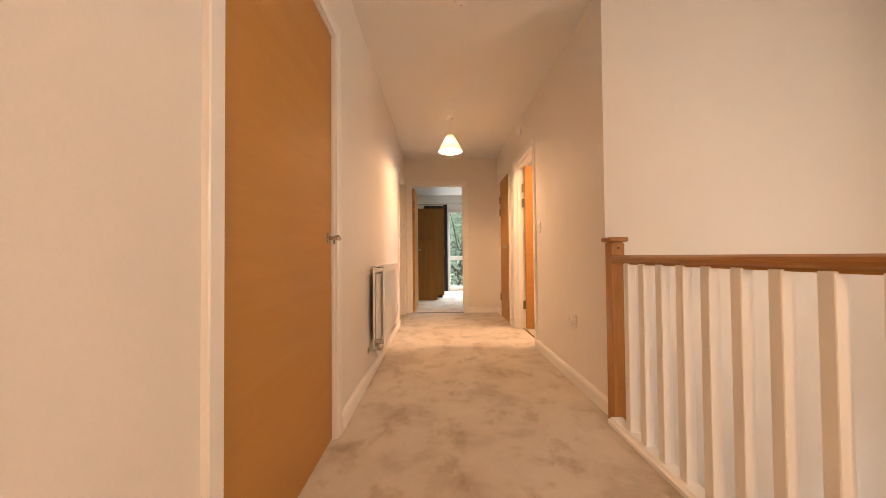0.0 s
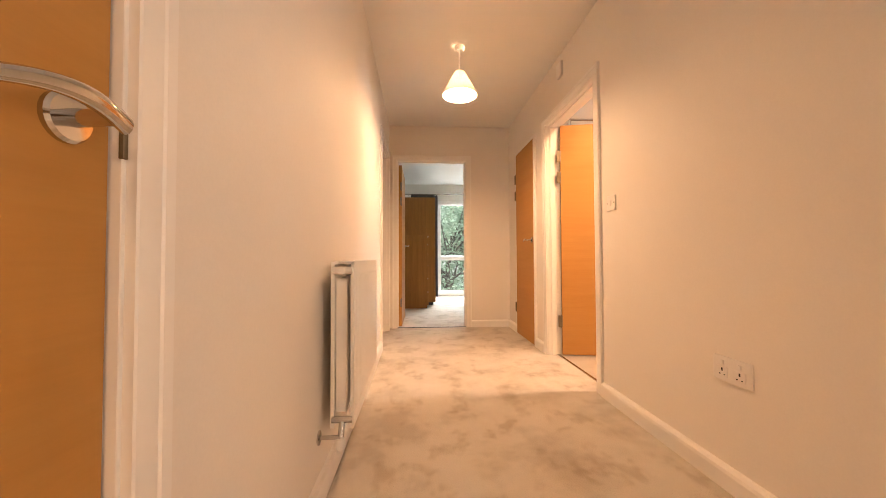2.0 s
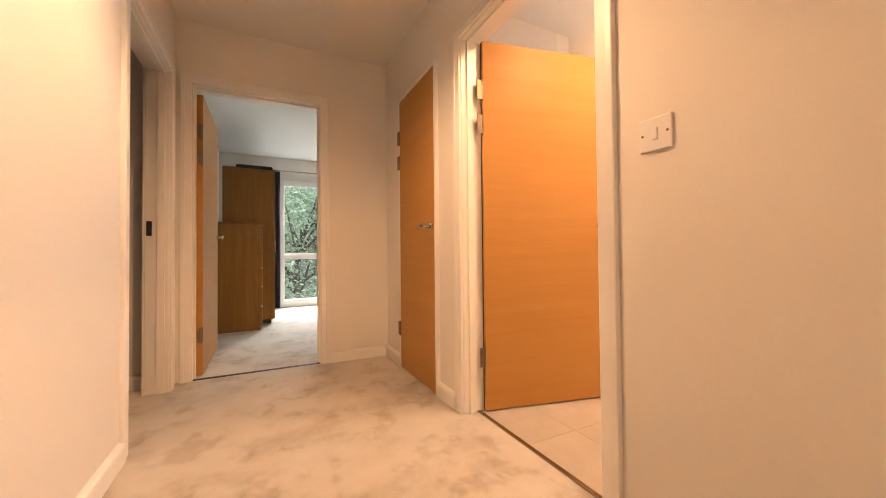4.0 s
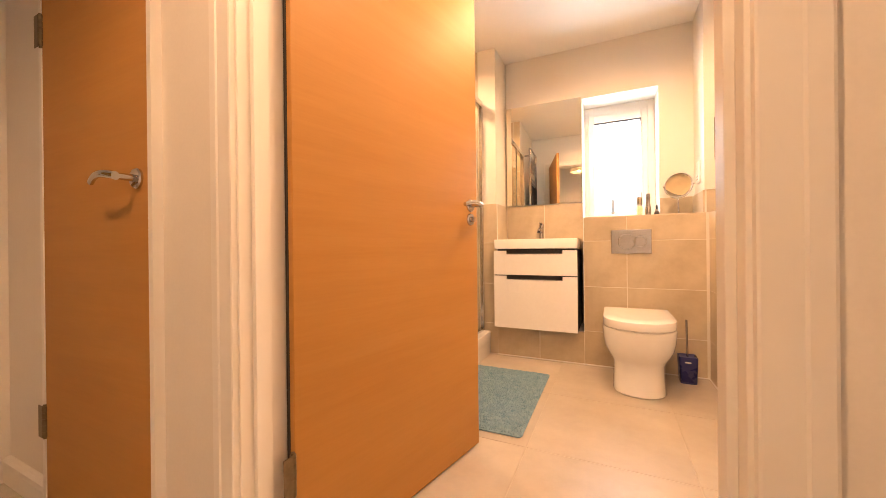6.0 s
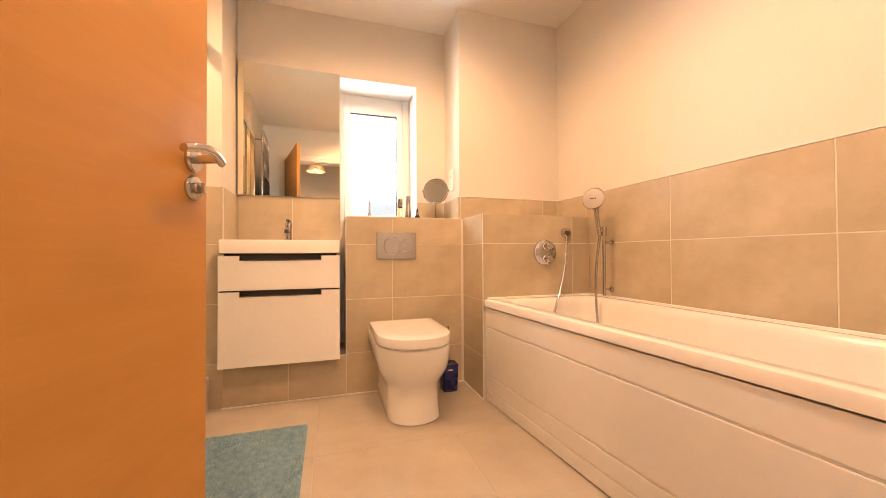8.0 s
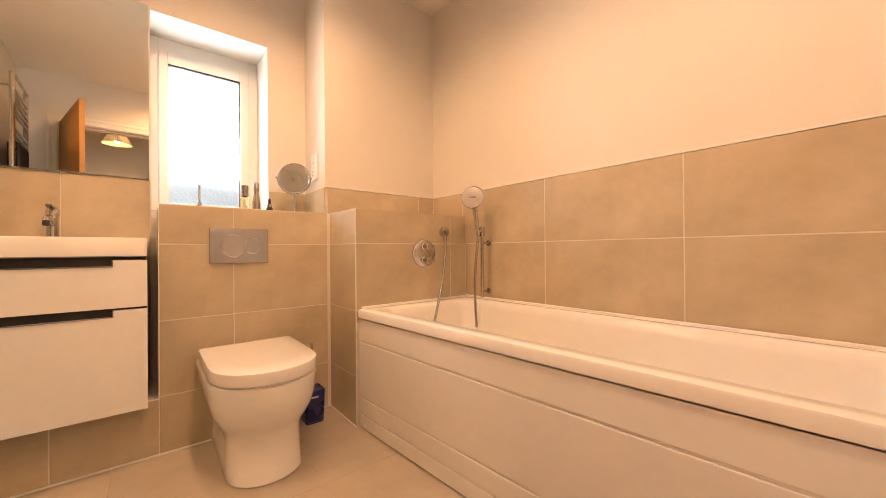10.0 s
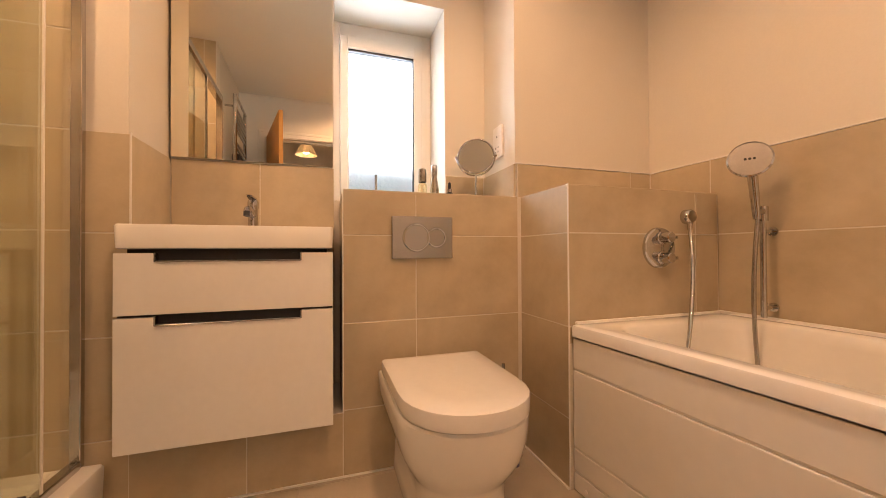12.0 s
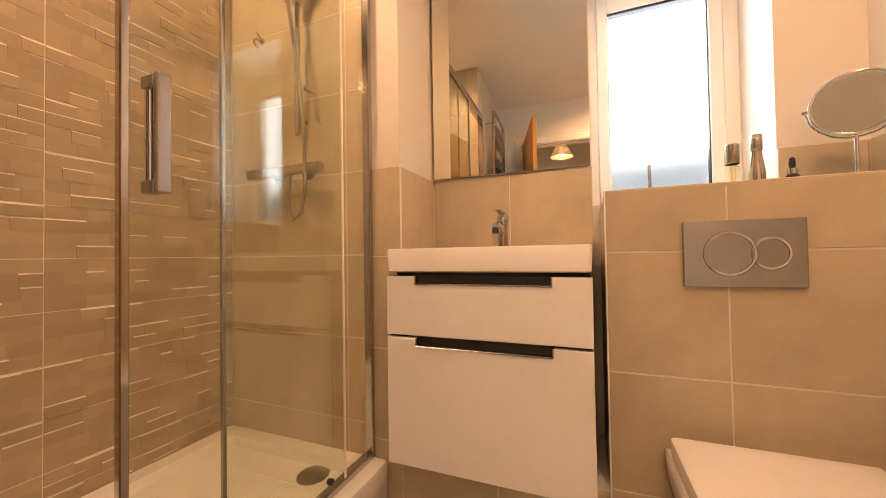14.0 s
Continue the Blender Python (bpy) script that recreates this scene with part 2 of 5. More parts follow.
def tube(bm, a, b, r, r2=None, seg=16, caps=True):
    a, b = Vector(a), Vector(b)
    d = b - a
    m = Matrix.Translation((a + b) / 2) @ d.to_track_quat('Z', 'Y').to_matrix().to_4x4()
    bmesh.ops.create_cone(bm, cap_ends=caps, segments=seg, radius1=r, radius2=r if r2 is None else r2, depth=d.length, matrix=m)
    return bm


def lathe(bm, profile, seg=32, at=(0, 0, 0)):
    """Turn (radius, height) pairs round the upright axis through at."""
    rings = []
    for r, z in profile:
        rings.append([bm.verts.new((at[0] + r * math.cos(2 * math.pi * i / seg), at[1] + r * math.sin(2 * math.pi * i / seg), at[2] + z)) for i in range(seg)])
    for p, q in zip(rings, rings[1:]):
        for i in range(seg):
            bm.faces.new((p[i], p[(i + 1) % seg], q[(i + 1) % seg], q[i]))
    return bm


def loft(bm, rings, cap=True):
    """Skin over closed rings of equal length."""
    vs = [[bm.verts.new(p) for p in ring] for ring in rings]
    k = len(vs[0])
    for p, q in zip(vs, vs[1:]):
        for i in range(k):
            bm.faces.new((p[i], p[(i + 1) % k], q[(i + 1) % k], q[i]))
    if cap:
        bm.faces.new(list(reversed(vs[0])))
        bm.faces.new(vs[-1])
    return bm


def sweep(bm, points, r, seg=10):
    """A round hose or bar along a list of points."""
    pts = [Vector(p) for p in points]
    rings = []
    for i, p in enumerate(pts):
        d = (pts[min(i + 1, len(pts) - 1)] - pts[max(i - 1, 0)]).normalized()
        side = d.cross(Vector((0.31, 0.17, 0.93))).normalized()
        up = side.cross(d).normalized()
        rings.append([p + r * (math.cos(2 * math.pi * j / seg) * side + math.sin(2 * math.pi * j / seg) * up) for j in range(seg)])
    return loft(bm, rings)


def finish(bm, name, material, smooth=False):
    bmesh.ops.recalc_face_normals(bm, faces=bm.faces)
    me = bpy.data.meshes.new(name)
    bm.to_mesh(me)
    bm.free()
    me.materials.append(MAT[material])
    if smooth:
        me.shade_smooth()
        try:
            me.set_sharp_from_angle(angle=radians(38))
        except AttributeError:
            pass
    return me


def part(name, bm, material, parent=None, label="", smooth=False):
    o = new(name, finish(bm, name, material, smooth))
    if parent is not None:
        o.parent = parent
    if label:
        o["label"] = label
    return o


def thing(name, label, category, m=None, group="", kind=""):
    e = new(name)
    e.empty_display_size = 0.1
    if m is not None:
        e.matrix_world = m
    return tagged(e, label, category, group, kind)


def structure(name, bm, material, label, category, smooth=False):
    return tagged(part(name, bm, material, None, "", smooth), label, category, "", "structure")


def boxed(*boxes, bevel=0.0, seg=1):
    bm = bmesh.new()
    for b in boxes:
        box(bm, *b, bevel=bevel, seg=seg)
    return bm


def wall_mesh(axis, c0, c1, a0, a1, z0, z1, holes=()):
    """A wall from c0 to c1 thick along axis 'x' or 'y', from a0 to a1 along the other, with holes (a0, a1, z0, z1) cut through."""
    cuts_a = sorted({a0, a1, *[h[0] for h in holes], *[h[1] for h in holes]})
    cuts_z = sorted({z0, z1, *[h[2] for h in holes], *[h[3] for h in holes]})
    bm = bmesh.new()
    na, nz = len(cuts_a) - 1, len(cuts_z) - 1

    def solid(i, j):
        if not (0 <= i < na and 0 <= j < nz):
            return False
        ca, cz = (cuts_a[i] + cuts_a[i + 1]) / 2, (cuts_z[j] + cuts_z[j + 1]) / 2
        return not any(h[0] < ca < h[1] and h[2] < cz < h[3] for h in holes)

    def vert(c, a, z):
        return bm.verts.new((c, a, z) if axis == 'x' else (a, c, z))
    for i in range(na):
        for j in range(nz):
            if not solid(i, j):
                continue
            p, q, r, s = cuts_a[i], cuts_a[i + 1], cuts_z[j], cuts_z[j + 1]
            for c in (c0, c1):
                bm.faces.new([vert(c, p, r), vert(c, q, r), vert(c, q, s), vert(c, p, s)])
            for ok, e0, e1 in ((solid(i - 1, j), (p, r), (p, s)), (solid(i + 1, j), (q, r), (q, s)), (solid(i, j - 1), (p, r), (q, r)), (solid(i, j + 1), (p, s), (q, s))):
                if not ok:
                    bm.faces.new([vert(c0, *e0), vert(c1, *e0), vert(c1, *e1), vert(c0, *e1)])
    bmesh.ops.remove_doubles(bm, verts=bm.verts, dist=0.0001)
    return bm


def profile_run(bm, pts_uv, run):
    """Sweep a closed profile between two ends; run(u, v, k) gives the place of a profile point at end k."""
    ends = [[bm.verts.new(run(u, v, k)) for u, v in pts_uv] for k in (0, 1)]
    n = len(pts_uv)
    for i in range(n):
        bm.faces.new((ends[0][i], ends[0][(i + 1) % n], ends[1][(i + 1) % n], ends[1][i]))
    bm.faces.new(ends[0])
    bm.faces.new(list(reversed(ends[1])))
    return bm


SKIRT = [(0, 0), (0.024, 0), (0.024, 0.060), (0.0225, 0.066), (0.021, 0.072), (0.012, 0.081), (0, 0.084)]


def skirting(name, axis, face, out, a0, a1, label="white painted moulded skirting board along the wall"):
    """Skirting on a wall face; out is +1 or -1 along the wall's normal axis."""
    bm = bmesh.new()
    if axis == 'x':
        profile_run(bm, SKIRT, lambda u, v, k: (face + out * u, (a0, a1)[k], v))
    else:
        profile_run(bm, SKIRT, lambda u, v, k: ((a0, a1)[k], face + out * u, v))
    return structure(name, bm, "gloss_white", label, "skirting")


ARCH = [(0.006, 0), (0.006, 0.0125), (0.009, 0.0145), (0.044, 0.0155), (0.047, 0.0185), (0.066, 0.0185), (0.070, 0.0155), (0.070, 0)]


def architrave_mesh(bm, axis, face, out, a0, a1, zt, z0=0.0):
    """A mitred moulding round three sides of a door opening."""
    path = ((a0, z0, -1, 0), (a0, zt, -1, 1), (a1, zt, 1, 1), (a1, z0, 1, 0))
    rings = []
    for a, z, su, sv in path:
        ring = []
        for u, v in ARCH:
            pa, pz = a + su * u, z + sv * u
            ring.append((face + out * v, pa, pz) if axis == 'x' else (pa, face + out * v, pz))
        rings.append(ring)
    return loft(bm, rings)


def door_frame(name, axis, c0, c1, a0, a1, zt, stop_at, label, faces=(1, 1)):
    """Lining boards, door stops and architraves of an opening a0..a1 in a wall c0..c1; the lining is 28 mm thick inside the hole."""
    top = thing(name, label, "door frame", None, "", "structure")
    t = 0.028

    def b(ax0, ax1, cc0, cc1, z0, z1):
        return (cc0, cc1, ax0, ax1, z0, z1) if axis == 'x' else (ax0, ax1, cc0, cc1, z0, z1)
    part("lining", boxed(b(a0, a0 + t, c0, c1, 0, zt), b(a1 - t, a1, c0, c1, 0, zt), b(a0 + t, a1 - t, c0, c1, zt - t, zt), bevel=0.001), "gloss_white", top)
    s0, s1 = stop_at
    part("door_stop", boxed(b(a0 + t, a0 + t + 0.012, s0, s1, 0, zt - t), b(a1 - t - 0.012, a1 - t, s0, s1, 0, zt - t), b(a0 + t + 0.012, a1 - t - 0.012, s0, s1, zt - t - 0.012, zt - t), bevel=0.001), "gloss_white", top)
    for on, face, out in ((faces[0], c0, -1), (faces[1], c1, 1)):
        if on:
            part("architrave", architrave_mesh(bmesh.new(), axis, face, out, a0 + t, a1 - t, zt - t), "gloss_white", top)
    return top

# ---- setting: hall, landing and stairwell ----
H = 2.45            # ceiling height
L, R = -0.335, 1.135  # hall wall faces
RB = 1.255          # bathroom side of the hall wall
FAR = 5.68          # wall with the bedroom door

structure("wall_hall_left", wall_mesh('x', L - 0.12, L, -3.0, FAR, 0, H, [(0.828, 1.810, -0.001, 2.015), (4.70, 5.54, -0.001, 2.03)]), "plaster",
          "warm white painted plaster wall of the hall", "wall")
structure("wall_hall_right", wall_mesh('x', R, RB, 2.04, FAR, 0, H, [(3.50, 4.415, -0.001, 2.015), (4.671, 5.315, -0.001, 2.015)]), "plaster",
          "warm white painted plaster wall between hall and bathroom", "wall")
structure("wall_hall_far", wall_mesh('y', FAR, FAR + 0.12, L - 0.12, 3.2, 0, H, [(-0.265, 0.615, -0.001, 2.045)]), "plaster",
          "warm white painted plaster wall with the bedroom doorway", "wall")
structure("wall_stairwell_north", wall_mesh('y', 2.04, 2.14, RB, 3.24, -2.7, H), "plaster", "pale painted plaster wall of the stairwell", "wall")
structure("wall_stairwell_corner", boxed((R, RB, 2.04, 2.14, -2.7, 0)), "plaster", "pale painted plaster wall below the landing", "wall")
structure("wall_stairwell_east", wall_mesh('x', 3.12, 3.24, -3.0, 2.04, -2.7, H, [(-0.55, 0.75, 0.3, 2.0)]), "plaster", "pale painted plaster stairwell wall with a window", "wall")
structure("wall_landing_south", wall_mesh('y', -3.12, -3.0, L - 0.12, 3.24, -2.7, H), "plaster", "pale painted plaster wall closing the landing", "wall")
structure("wall_stairwell_west", boxed((1.05, 1.13, -3.0, 2.04, -2.7, -0.02)), "plaster", "pale painted plaster wall under the landing edge", "wall")
structure("floor_stairwell", boxed((1.13, 3.12, -3.0, 2.04, -2.75, -2.7)), "carpet", "beige carpet at the foot of the stairwell", "floor")
structure("ceiling_hall", boxed((L - 0.12, 3.24, -3.12, 2.14, H, H + 0.1), (L - 0.12, RB, 2.14, FAR + 0.12, H, H + 0.1)), "ceiling", "matt white painted ceiling over hall and stairwell", "ceiling")

# carpet, laid in gentle waves
bm = bmesh.new()
NX, NY = 16, 90
X0, X1, Y0, Y1 = L - 0.12, 1.13, -3.0, FAR + 0.005
grid = [[bm.verts.new((X0 + (X1 - X0) * i / NX, Y0 + (Y1 - Y0) * j / NY, 0.0015 * noise.noise((i * 0.9, j * 0.9, 0)))) for i in range(NX + 1)] for j in range(NY + 1)]
for j in range(NY):
    for i in range(NX):
        bm.faces.new((grid[j][i], grid[j][i + 1], grid[j + 1][i + 1], grid[j + 1][i]))
box(bm, X0, 1.05, Y0, Y1, -0.2, -0.006)
structure("floor_hall", bm, "carpet", "beige cut-pile carpet with darker brushed patches and footmarks", "floor", True)
structure("floor_edge", boxed((1.05, 1.13, -3.0, 2.04, -0.2, -0.004)), "gloss_white", "white painted edge board of the landing", "trim")
structure("floor_hall_doorway", boxed((1.128, 1.215, 3.528, 4.387, -0.1, -0.001)), "carpet", "beige carpet running into the bathroom doorway", "floor")

skirting("baseboard_hall_left", 'x', L, 1, 1.853, 4.655)
skirting("baseboard_hall_left_near", 'x', L, 1, -3.0, 0.785)
skirting("baseboard_hall_right", 'x', R, -1, 1.965, 3.455)
skirting("baseboard_pillar", 'x', R, -1, 4.458, 4.671)
skirting("baseboard_far", 'y', FAR, -1, 0.66, R - 0.025)
skirting("baseboard_right_far", 'x', R, -1, 5.315, FAR - 0.0005)
skirting("baseboard_stairwell", 'x', 3.12, -1, -3.0, 1.98)

door_frame("door_frame_left", 'x', L - 0.12, L, 0.828, 1.810, 2.015, (L - 0.105, L - 0.062), "white painted frame and moulded architrave of a closed door")
door_frame("door_frame_side", 'x', L - 0.12, L, 4.70, 5.54, 2.03, (L - 0.06, L - 0.02), "white painted frame round an open side doorway")
door_frame("door_frame_bathroom", 'x', R, RB, 3.50, 4.415, 2.015, (R + 0.03, R + 0.07), "white painted frame and stepped architrave of the bathroom door")
door_frame("door_frame_bedroom", 'y', FAR, FAR + 0.12, -0.265, 0.615, 2.045, (FAR + 0.03, FAR + 0.07), "white painted frame and architrave of the bedroom door")
# the cupboard has a narrow lining only
top = thing("door_frame_cupboard", "narrow white painted lining round the cupboard door", "door frame", None, "", "structure")
part("lining", boxed((R - 0.024, RB, 4.671, 4.690, 0, 2.01), (R - 0.024, RB, 5.297, 5.315, 0, 2.01), (R - 0.024, RB, 4.690, 5.297, 1.992, 2.012), bevel=0.001), "gloss_white", top)
structure("door_strip", boxed((1.212, 1.232, 3.528, 4.387, -0.01, 0.005), bevel=0.002), "satin_metal", "slim metal threshold strip between carpet and tiles", "trim")
structure("door_strip_bedroom", boxed((-0.237, 0.587, FAR + 0.002, FAR + 0.03, -0.01, 0.004), bevel=0.0015), "dark", "dark joint strip in the bedroom doorway", "trim")

# ---- setting: bathroom ----
known = {o.name for o in scene.collection.objects}
SOUTH, END, BACK, LEDGE = 2.325, 3.345, 3.662, 1.054
CW0, CW1, NIB = 3.0545, 3.798, 3.054   # ends of the cistern wall, face of the bath-end box
# the wall along the bath runs out of square by one degree
SKEW = 0.018
SWING = Matrix.Translation((END, SOUTH, 0)) @ pose(0, 0, 0, 0, 0, math.degrees(math.atan(SKEW))) @ Matrix.Translation((-END, -SOUTH, 0))
GR = 0.0011  # the joints lie this far back
TW = 0.009   # tile stands proud of the plaster by this
structure("wall_bath_south", boxed((RB - 0.05, 3.9, 2.05, SOUTH - TW, 0, H)), "cream", "cream painted bathroom wall above the bath", "wall").matrix_basis = SWING
structure("wall_bath_end", boxed((END + TW, 3.99, SOUTH - TW, 3.075, 0, H)), "cream", "cream painted bathroom wall at the end of the bath", "wall")
structure("wall_bath_window", wall_mesh('x', BACK, 4.07, 3.075, 4.45, LEDGE - 0.0, H, [(3.292, 3.822, LEDGE - 0.001, 2.033)]), "cream", "cream painted bathroom wall with a small deep-set window", "wall")
structure("wall_bath_window_base", boxed((BACK, 4.07, 3.075, 4.45, 0, LEDGE)), "cream", "cream painted lower bathroom wall", "wall")
structure("wall_bath_pier", boxed((END + 0.012 + TW, 3.99, 4.447 + TW, 5.45, 0, H)), "cream", "cream painted pier between basin and shower", "wall")
structure("wall_shower_back", boxed((2.06, 3.99, 5.285 + TW, 5.45, 0, H)), "plaster", "plastered back wall of the shower", "wall")
structure("wall_shower_west", boxed((2.06, 2.185 - TW, 4.60, 5.285 + TW, 0, H)), "plaster", "plastered side wall of the shower", "wall")
structure("wall_bath_north", boxed((RB, 2.06, 4.60, 4.70, 0, H)), "cream", "cream painted bathroom wall behind the door", "wall")
structure("wall_cupboard_back", boxed((1.98, 2.06, 4.70, 5.68, 0, H)), "plaster", "plain wall closing the cupboard", "wall")
structure("ceiling_bathroom", boxed((RB, 3.99, 2.05, FAR, H, H + 0.1)), "ceiling", "matt white painted bathroom ceiling", "ceiling")
structure("floor_bathroom_bed", boxed((1.232, 3.99, 2.10, 5.45, -0.1, -0.002)), "grout", "pale grout bed under the floor tiles", "floor")
structure("floor_cupboard", boxed((RB, 1.98, 4.70, 5.68, -0.1, 0.0)), "carpet", "beige carpet in the cupboard", "floor")
# boxed-in cistern wall, bath-end box and the low plinth under the basin
cistern_wall = structure("wall_cistern", boxed((END + GR, BACK, CW0, CW1 - GR, 0, LEDGE - TW)), "grout", "low boxed-in cistern wall clad in beige tiles", "wall")
bath_box = structure("wall_bath_box", boxed((3.03 + GR, END, SOUTH, NIB - GR, 0, LEDGE - TW)), "grout", "low boxed-in ledge at the bath end clad in beige tiles", "wall")
plinth = structure("wall_plinth", boxed((END + GR, BACK, CW1 + 0.0001 - GR, 4.4465, 0, 0.235)), "grout", "low tiled plinth under the wash basin", "wall")
grout_back = structure("wall_grout", boxed((END - 0.002 + GR, END + 0.008, SOUTH - 0.002, 3.07, 0, 1.198),
                                            (BACK - 0.008 + GR, BACK - 0.001, 3.823, 4.44, 0.2, 1.198), (BACK - 0.008 + GR, BACK - 0.001, 3.09, 3.292, LEDGE - 0.02, 1.198),
                                            (END + 0.012 + GR, END + 0.02, 4.45, 4.60, 0, 1.198), (END + 0.014 + GR, END + 0.02, 4.60, 5.28, 0, 2.445), (2.178, 2.187 - GR, 4.602, 5.285, 0, 2.445),
                                            (3.358, BACK, 4.447 + GR, 4.455, 0, 1.198), (END + 0.004, BACK, 3.0755, 3.085 - GR, LEDGE, 1.198)),
                       "grout", "pale grout behind the beige wall tiles", "wall")
grout_south = structure("wall_grout_south", boxed((RB + 0.002, END, SOUTH - 0.008, SOUTH - GR, 0, 1.198)), "grout", "pale grout behind the beige tiles over the bath", "wall")
grout_south.matrix_basis = SWING

TILES = {}
G = 0.0015  # half a joint


def tile_mesh(w, h, th, material):
    key = (round(w, 3), round(h, 3), round(th, 4), material)
    if key not in TILES:
        c = min(0.0016, th * 0.3)
        w1, h1 = w - 2 * G, h - 2 * G
        pts = [(0, 0, 0), (w1, 0, 0), (w1, 0, h1), (0, 0, h1), (0, -th + c, 0), (w1, -th + c, 0), (w1, -th + c, h1), (0, -th + c, h1),
               (c, -th, c), (w1 - c, -th, c), (w1 - c, -th, h1 - c), (c, -th, h1 - c)]
        fs = [(0, 1, 5, 4), (1, 2, 6, 5), (2, 3, 7, 6), (3, 0, 4, 7), (4, 5, 9, 8), (5, 6, 10, 9), (6, 7, 11, 10), (7, 4, 8, 11), (8, 9, 10, 11)]
        me = bpy.data.meshes.new("tile")
        me.from_pydata(pts, [], fs)
        me.materials.append(MAT[material])
        TILES[key] = me
    return TILES[key]


def put_tile(parent, me, m):
    o = new("tile", me)
    o.parent = parent
    o.matrix_basis = m
    return o


def tile_wall(parent, normal, face, joints, rows, material="tile", th=TW):
    """Tiles with their fronts in the plane face; joints along the wall, rows upwards. normal: '-x', '+x', '+y' or '-y'."""
    nv = {'-x': Vector((-1, 0, 0)), '+x': Vector((1, 0, 0)), '+y': Vector((0, 1, 0)), '-y': Vector((0, -1, 0))}[normal]
    u = (-nv).cross(Vector((0, 0, 1)))
    flip = (u.x + u.y) < 0
    for a0, a1 in zip(joints, joints[1:]):
        for z0, z1 in zip(rows, rows[1:]):
            start = (a1 - G) if flip else (a0 + G)
            wob = random.uniform(-0.0004, 0.0004)
            back = face - (th + wob) * (1 if normal[0] == '+' else -1)
            at = Vector((back, start, z0 + G)) if normal[1] == 'x' else Vector((start, back, z0 + G))
            m = Matrix(((u.x, -nv.x, 0, at.x), (u.y, -nv.y, 0, at.y), (0, 0, 1, at.z), (0, 0, 0, 1)))
            put_tile(parent, tile_mesh(a1 - a0, z1 - z0, th, material), m)


ROWS = [0.0, 0.243, 0.561, 0.886, 1.2]
tile_wall(cistern_wall, '-x', END, [CW0, 3.52, CW1], [*ROWS[:4], LEDGE])
structure("wall_cistern_return", boxed((END + 0.004, BACK - 0.009, CW1 - GR, CW1 + 0.0022, 0.236, LEDGE - 0.009)), "tile", "beige tiled return of the cistern wall beside the vanity", "wall")
tile_wall(plinth, '-x', END, [CW1, 4.116, 4.447], [0.0, 0.235])
tile_wall(bath_box, '+y', NIB, [3.032, 3.345], [*ROWS[:4], LEDGE])
tile_wall(bath_box, '-x', 3.03, [2.327, 2.45, NIB], [0.50, 0.561, 0.886, LEDGE])
tile_wall(grout_back, '-x', END - 0.002, [2.327, 2.45, 3.068], [LEDGE, 1.2])
tile_wall(grout_south, '+y', SOUTH, [RB + 0.01, 1.90, 2.482, 3.06, 3.343], [0.30, 0.575, 0.889, 1.2])
tile_wall(grout_back, '-x', BACK - 0.008, [3.823, 4.125, 4.447], [0.561, 0.886, 1.2])
tile_wall(grout_back, '-x', BACK - 0.008, [3.085, 3.292], [LEDGE + 0.004, 1.2])
tile_wall(grout_back, '+y', 3.085, [END + 0.002, BACK - 0.009], [LEDGE + 0.004, 1.2])
tile_wall(grout_back, '-y', 4.447, [END + 0.012, BACK - 0.012], [0.235, 0.561, 0.886, 1.2])
tile_wall(grout_back, '-x', END + 0.012, [4.447, 4.60], ROWS)
SROWS = [0.155, 0.29, 0.59, 0.893, 1.2, 1.505, 1.81, 2.115, 2.445]
tile_wall(grout_back, '-x', END + 0.014, [4.60, 4.68, 5.283], SROWS)
tile_wall(grout_back, '+x', 2.187, [4.602, 4.68, 5.283], SROWS)
tile_wall(grout_back, '+x', RB + 0.008, [SOUTH + 0.002, 2.92], [0.52, 0.893, 1.2])

# ledge tiles lie flat on the cistern wall, in the window bottom and on the bath box
structure("ledge_cistern", boxed((END + 0.0005, BACK + 0.25, CW0 + 0.001, CW1 - 0.0005, LEDGE - 0.0085, LEDGE + 0.003), (BACK + 0.001, BACK + 0.25, CW1 - 0.0005, 3.8215, LEDGE - 0.0085, LEDGE + 0.003), bevel=0.002), "tile", "beige tiled ledge over the cistern wall", "ledge")
structure("ledge_bath_box", boxed((3.031, END - 0.003, SOUTH + 0.001, NIB - 0.0005, LEDGE - 0.0085, LEDGE + 0.002), bevel=0.002), "tile", "beige tiled ledge at the bath end", "ledge")
# thin metal edge trims on the outer tile corners
structure("trim_tile_edge", boxed((3.0285, 3.0325, NIB - 0.002, NIB + 0.0025, 0.0, LEDGE + 0.004), (END - 0.001, END + 0.003, CW1 - 0.002, CW1 + 0.0025, 0.235, LEDGE + 0.004),
                                  (END + 0.009, END + 0.014, 4.4445, 4.449, 0.235, 1.204)), "plastic", "slim pale trim on the outer tile corners", "trim")
structure("trim_splash_top", boxed((END - 0.004, END + 0.006, SOUTH, 3.08, 1.2, 1.205)), "plastic", "slim pale trim over the end splashback tiles", "trim")
structure("trim_splash_south", boxed((RB + 0.01, END - 0.005, SOUTH - 0.008, SOUTH + 0.001, 1.2, 1.205)), "plastic", "slim pale trim over the bath splashback tiles", "trim").matrix_basis = SWING
structure("trim_floor_bead", boxed((END - 0.006, END, NIB + 0.007, 4.447, 0.0, 0.007), (3.03, END, NIB + 0.0005, NIB + 0.007, 0.0, 0.007)), "plastic", "white sealant bead where wall tiles meet the floor", "trim")

# moulded relief tiles on the shower's back wall
RELIEF = []


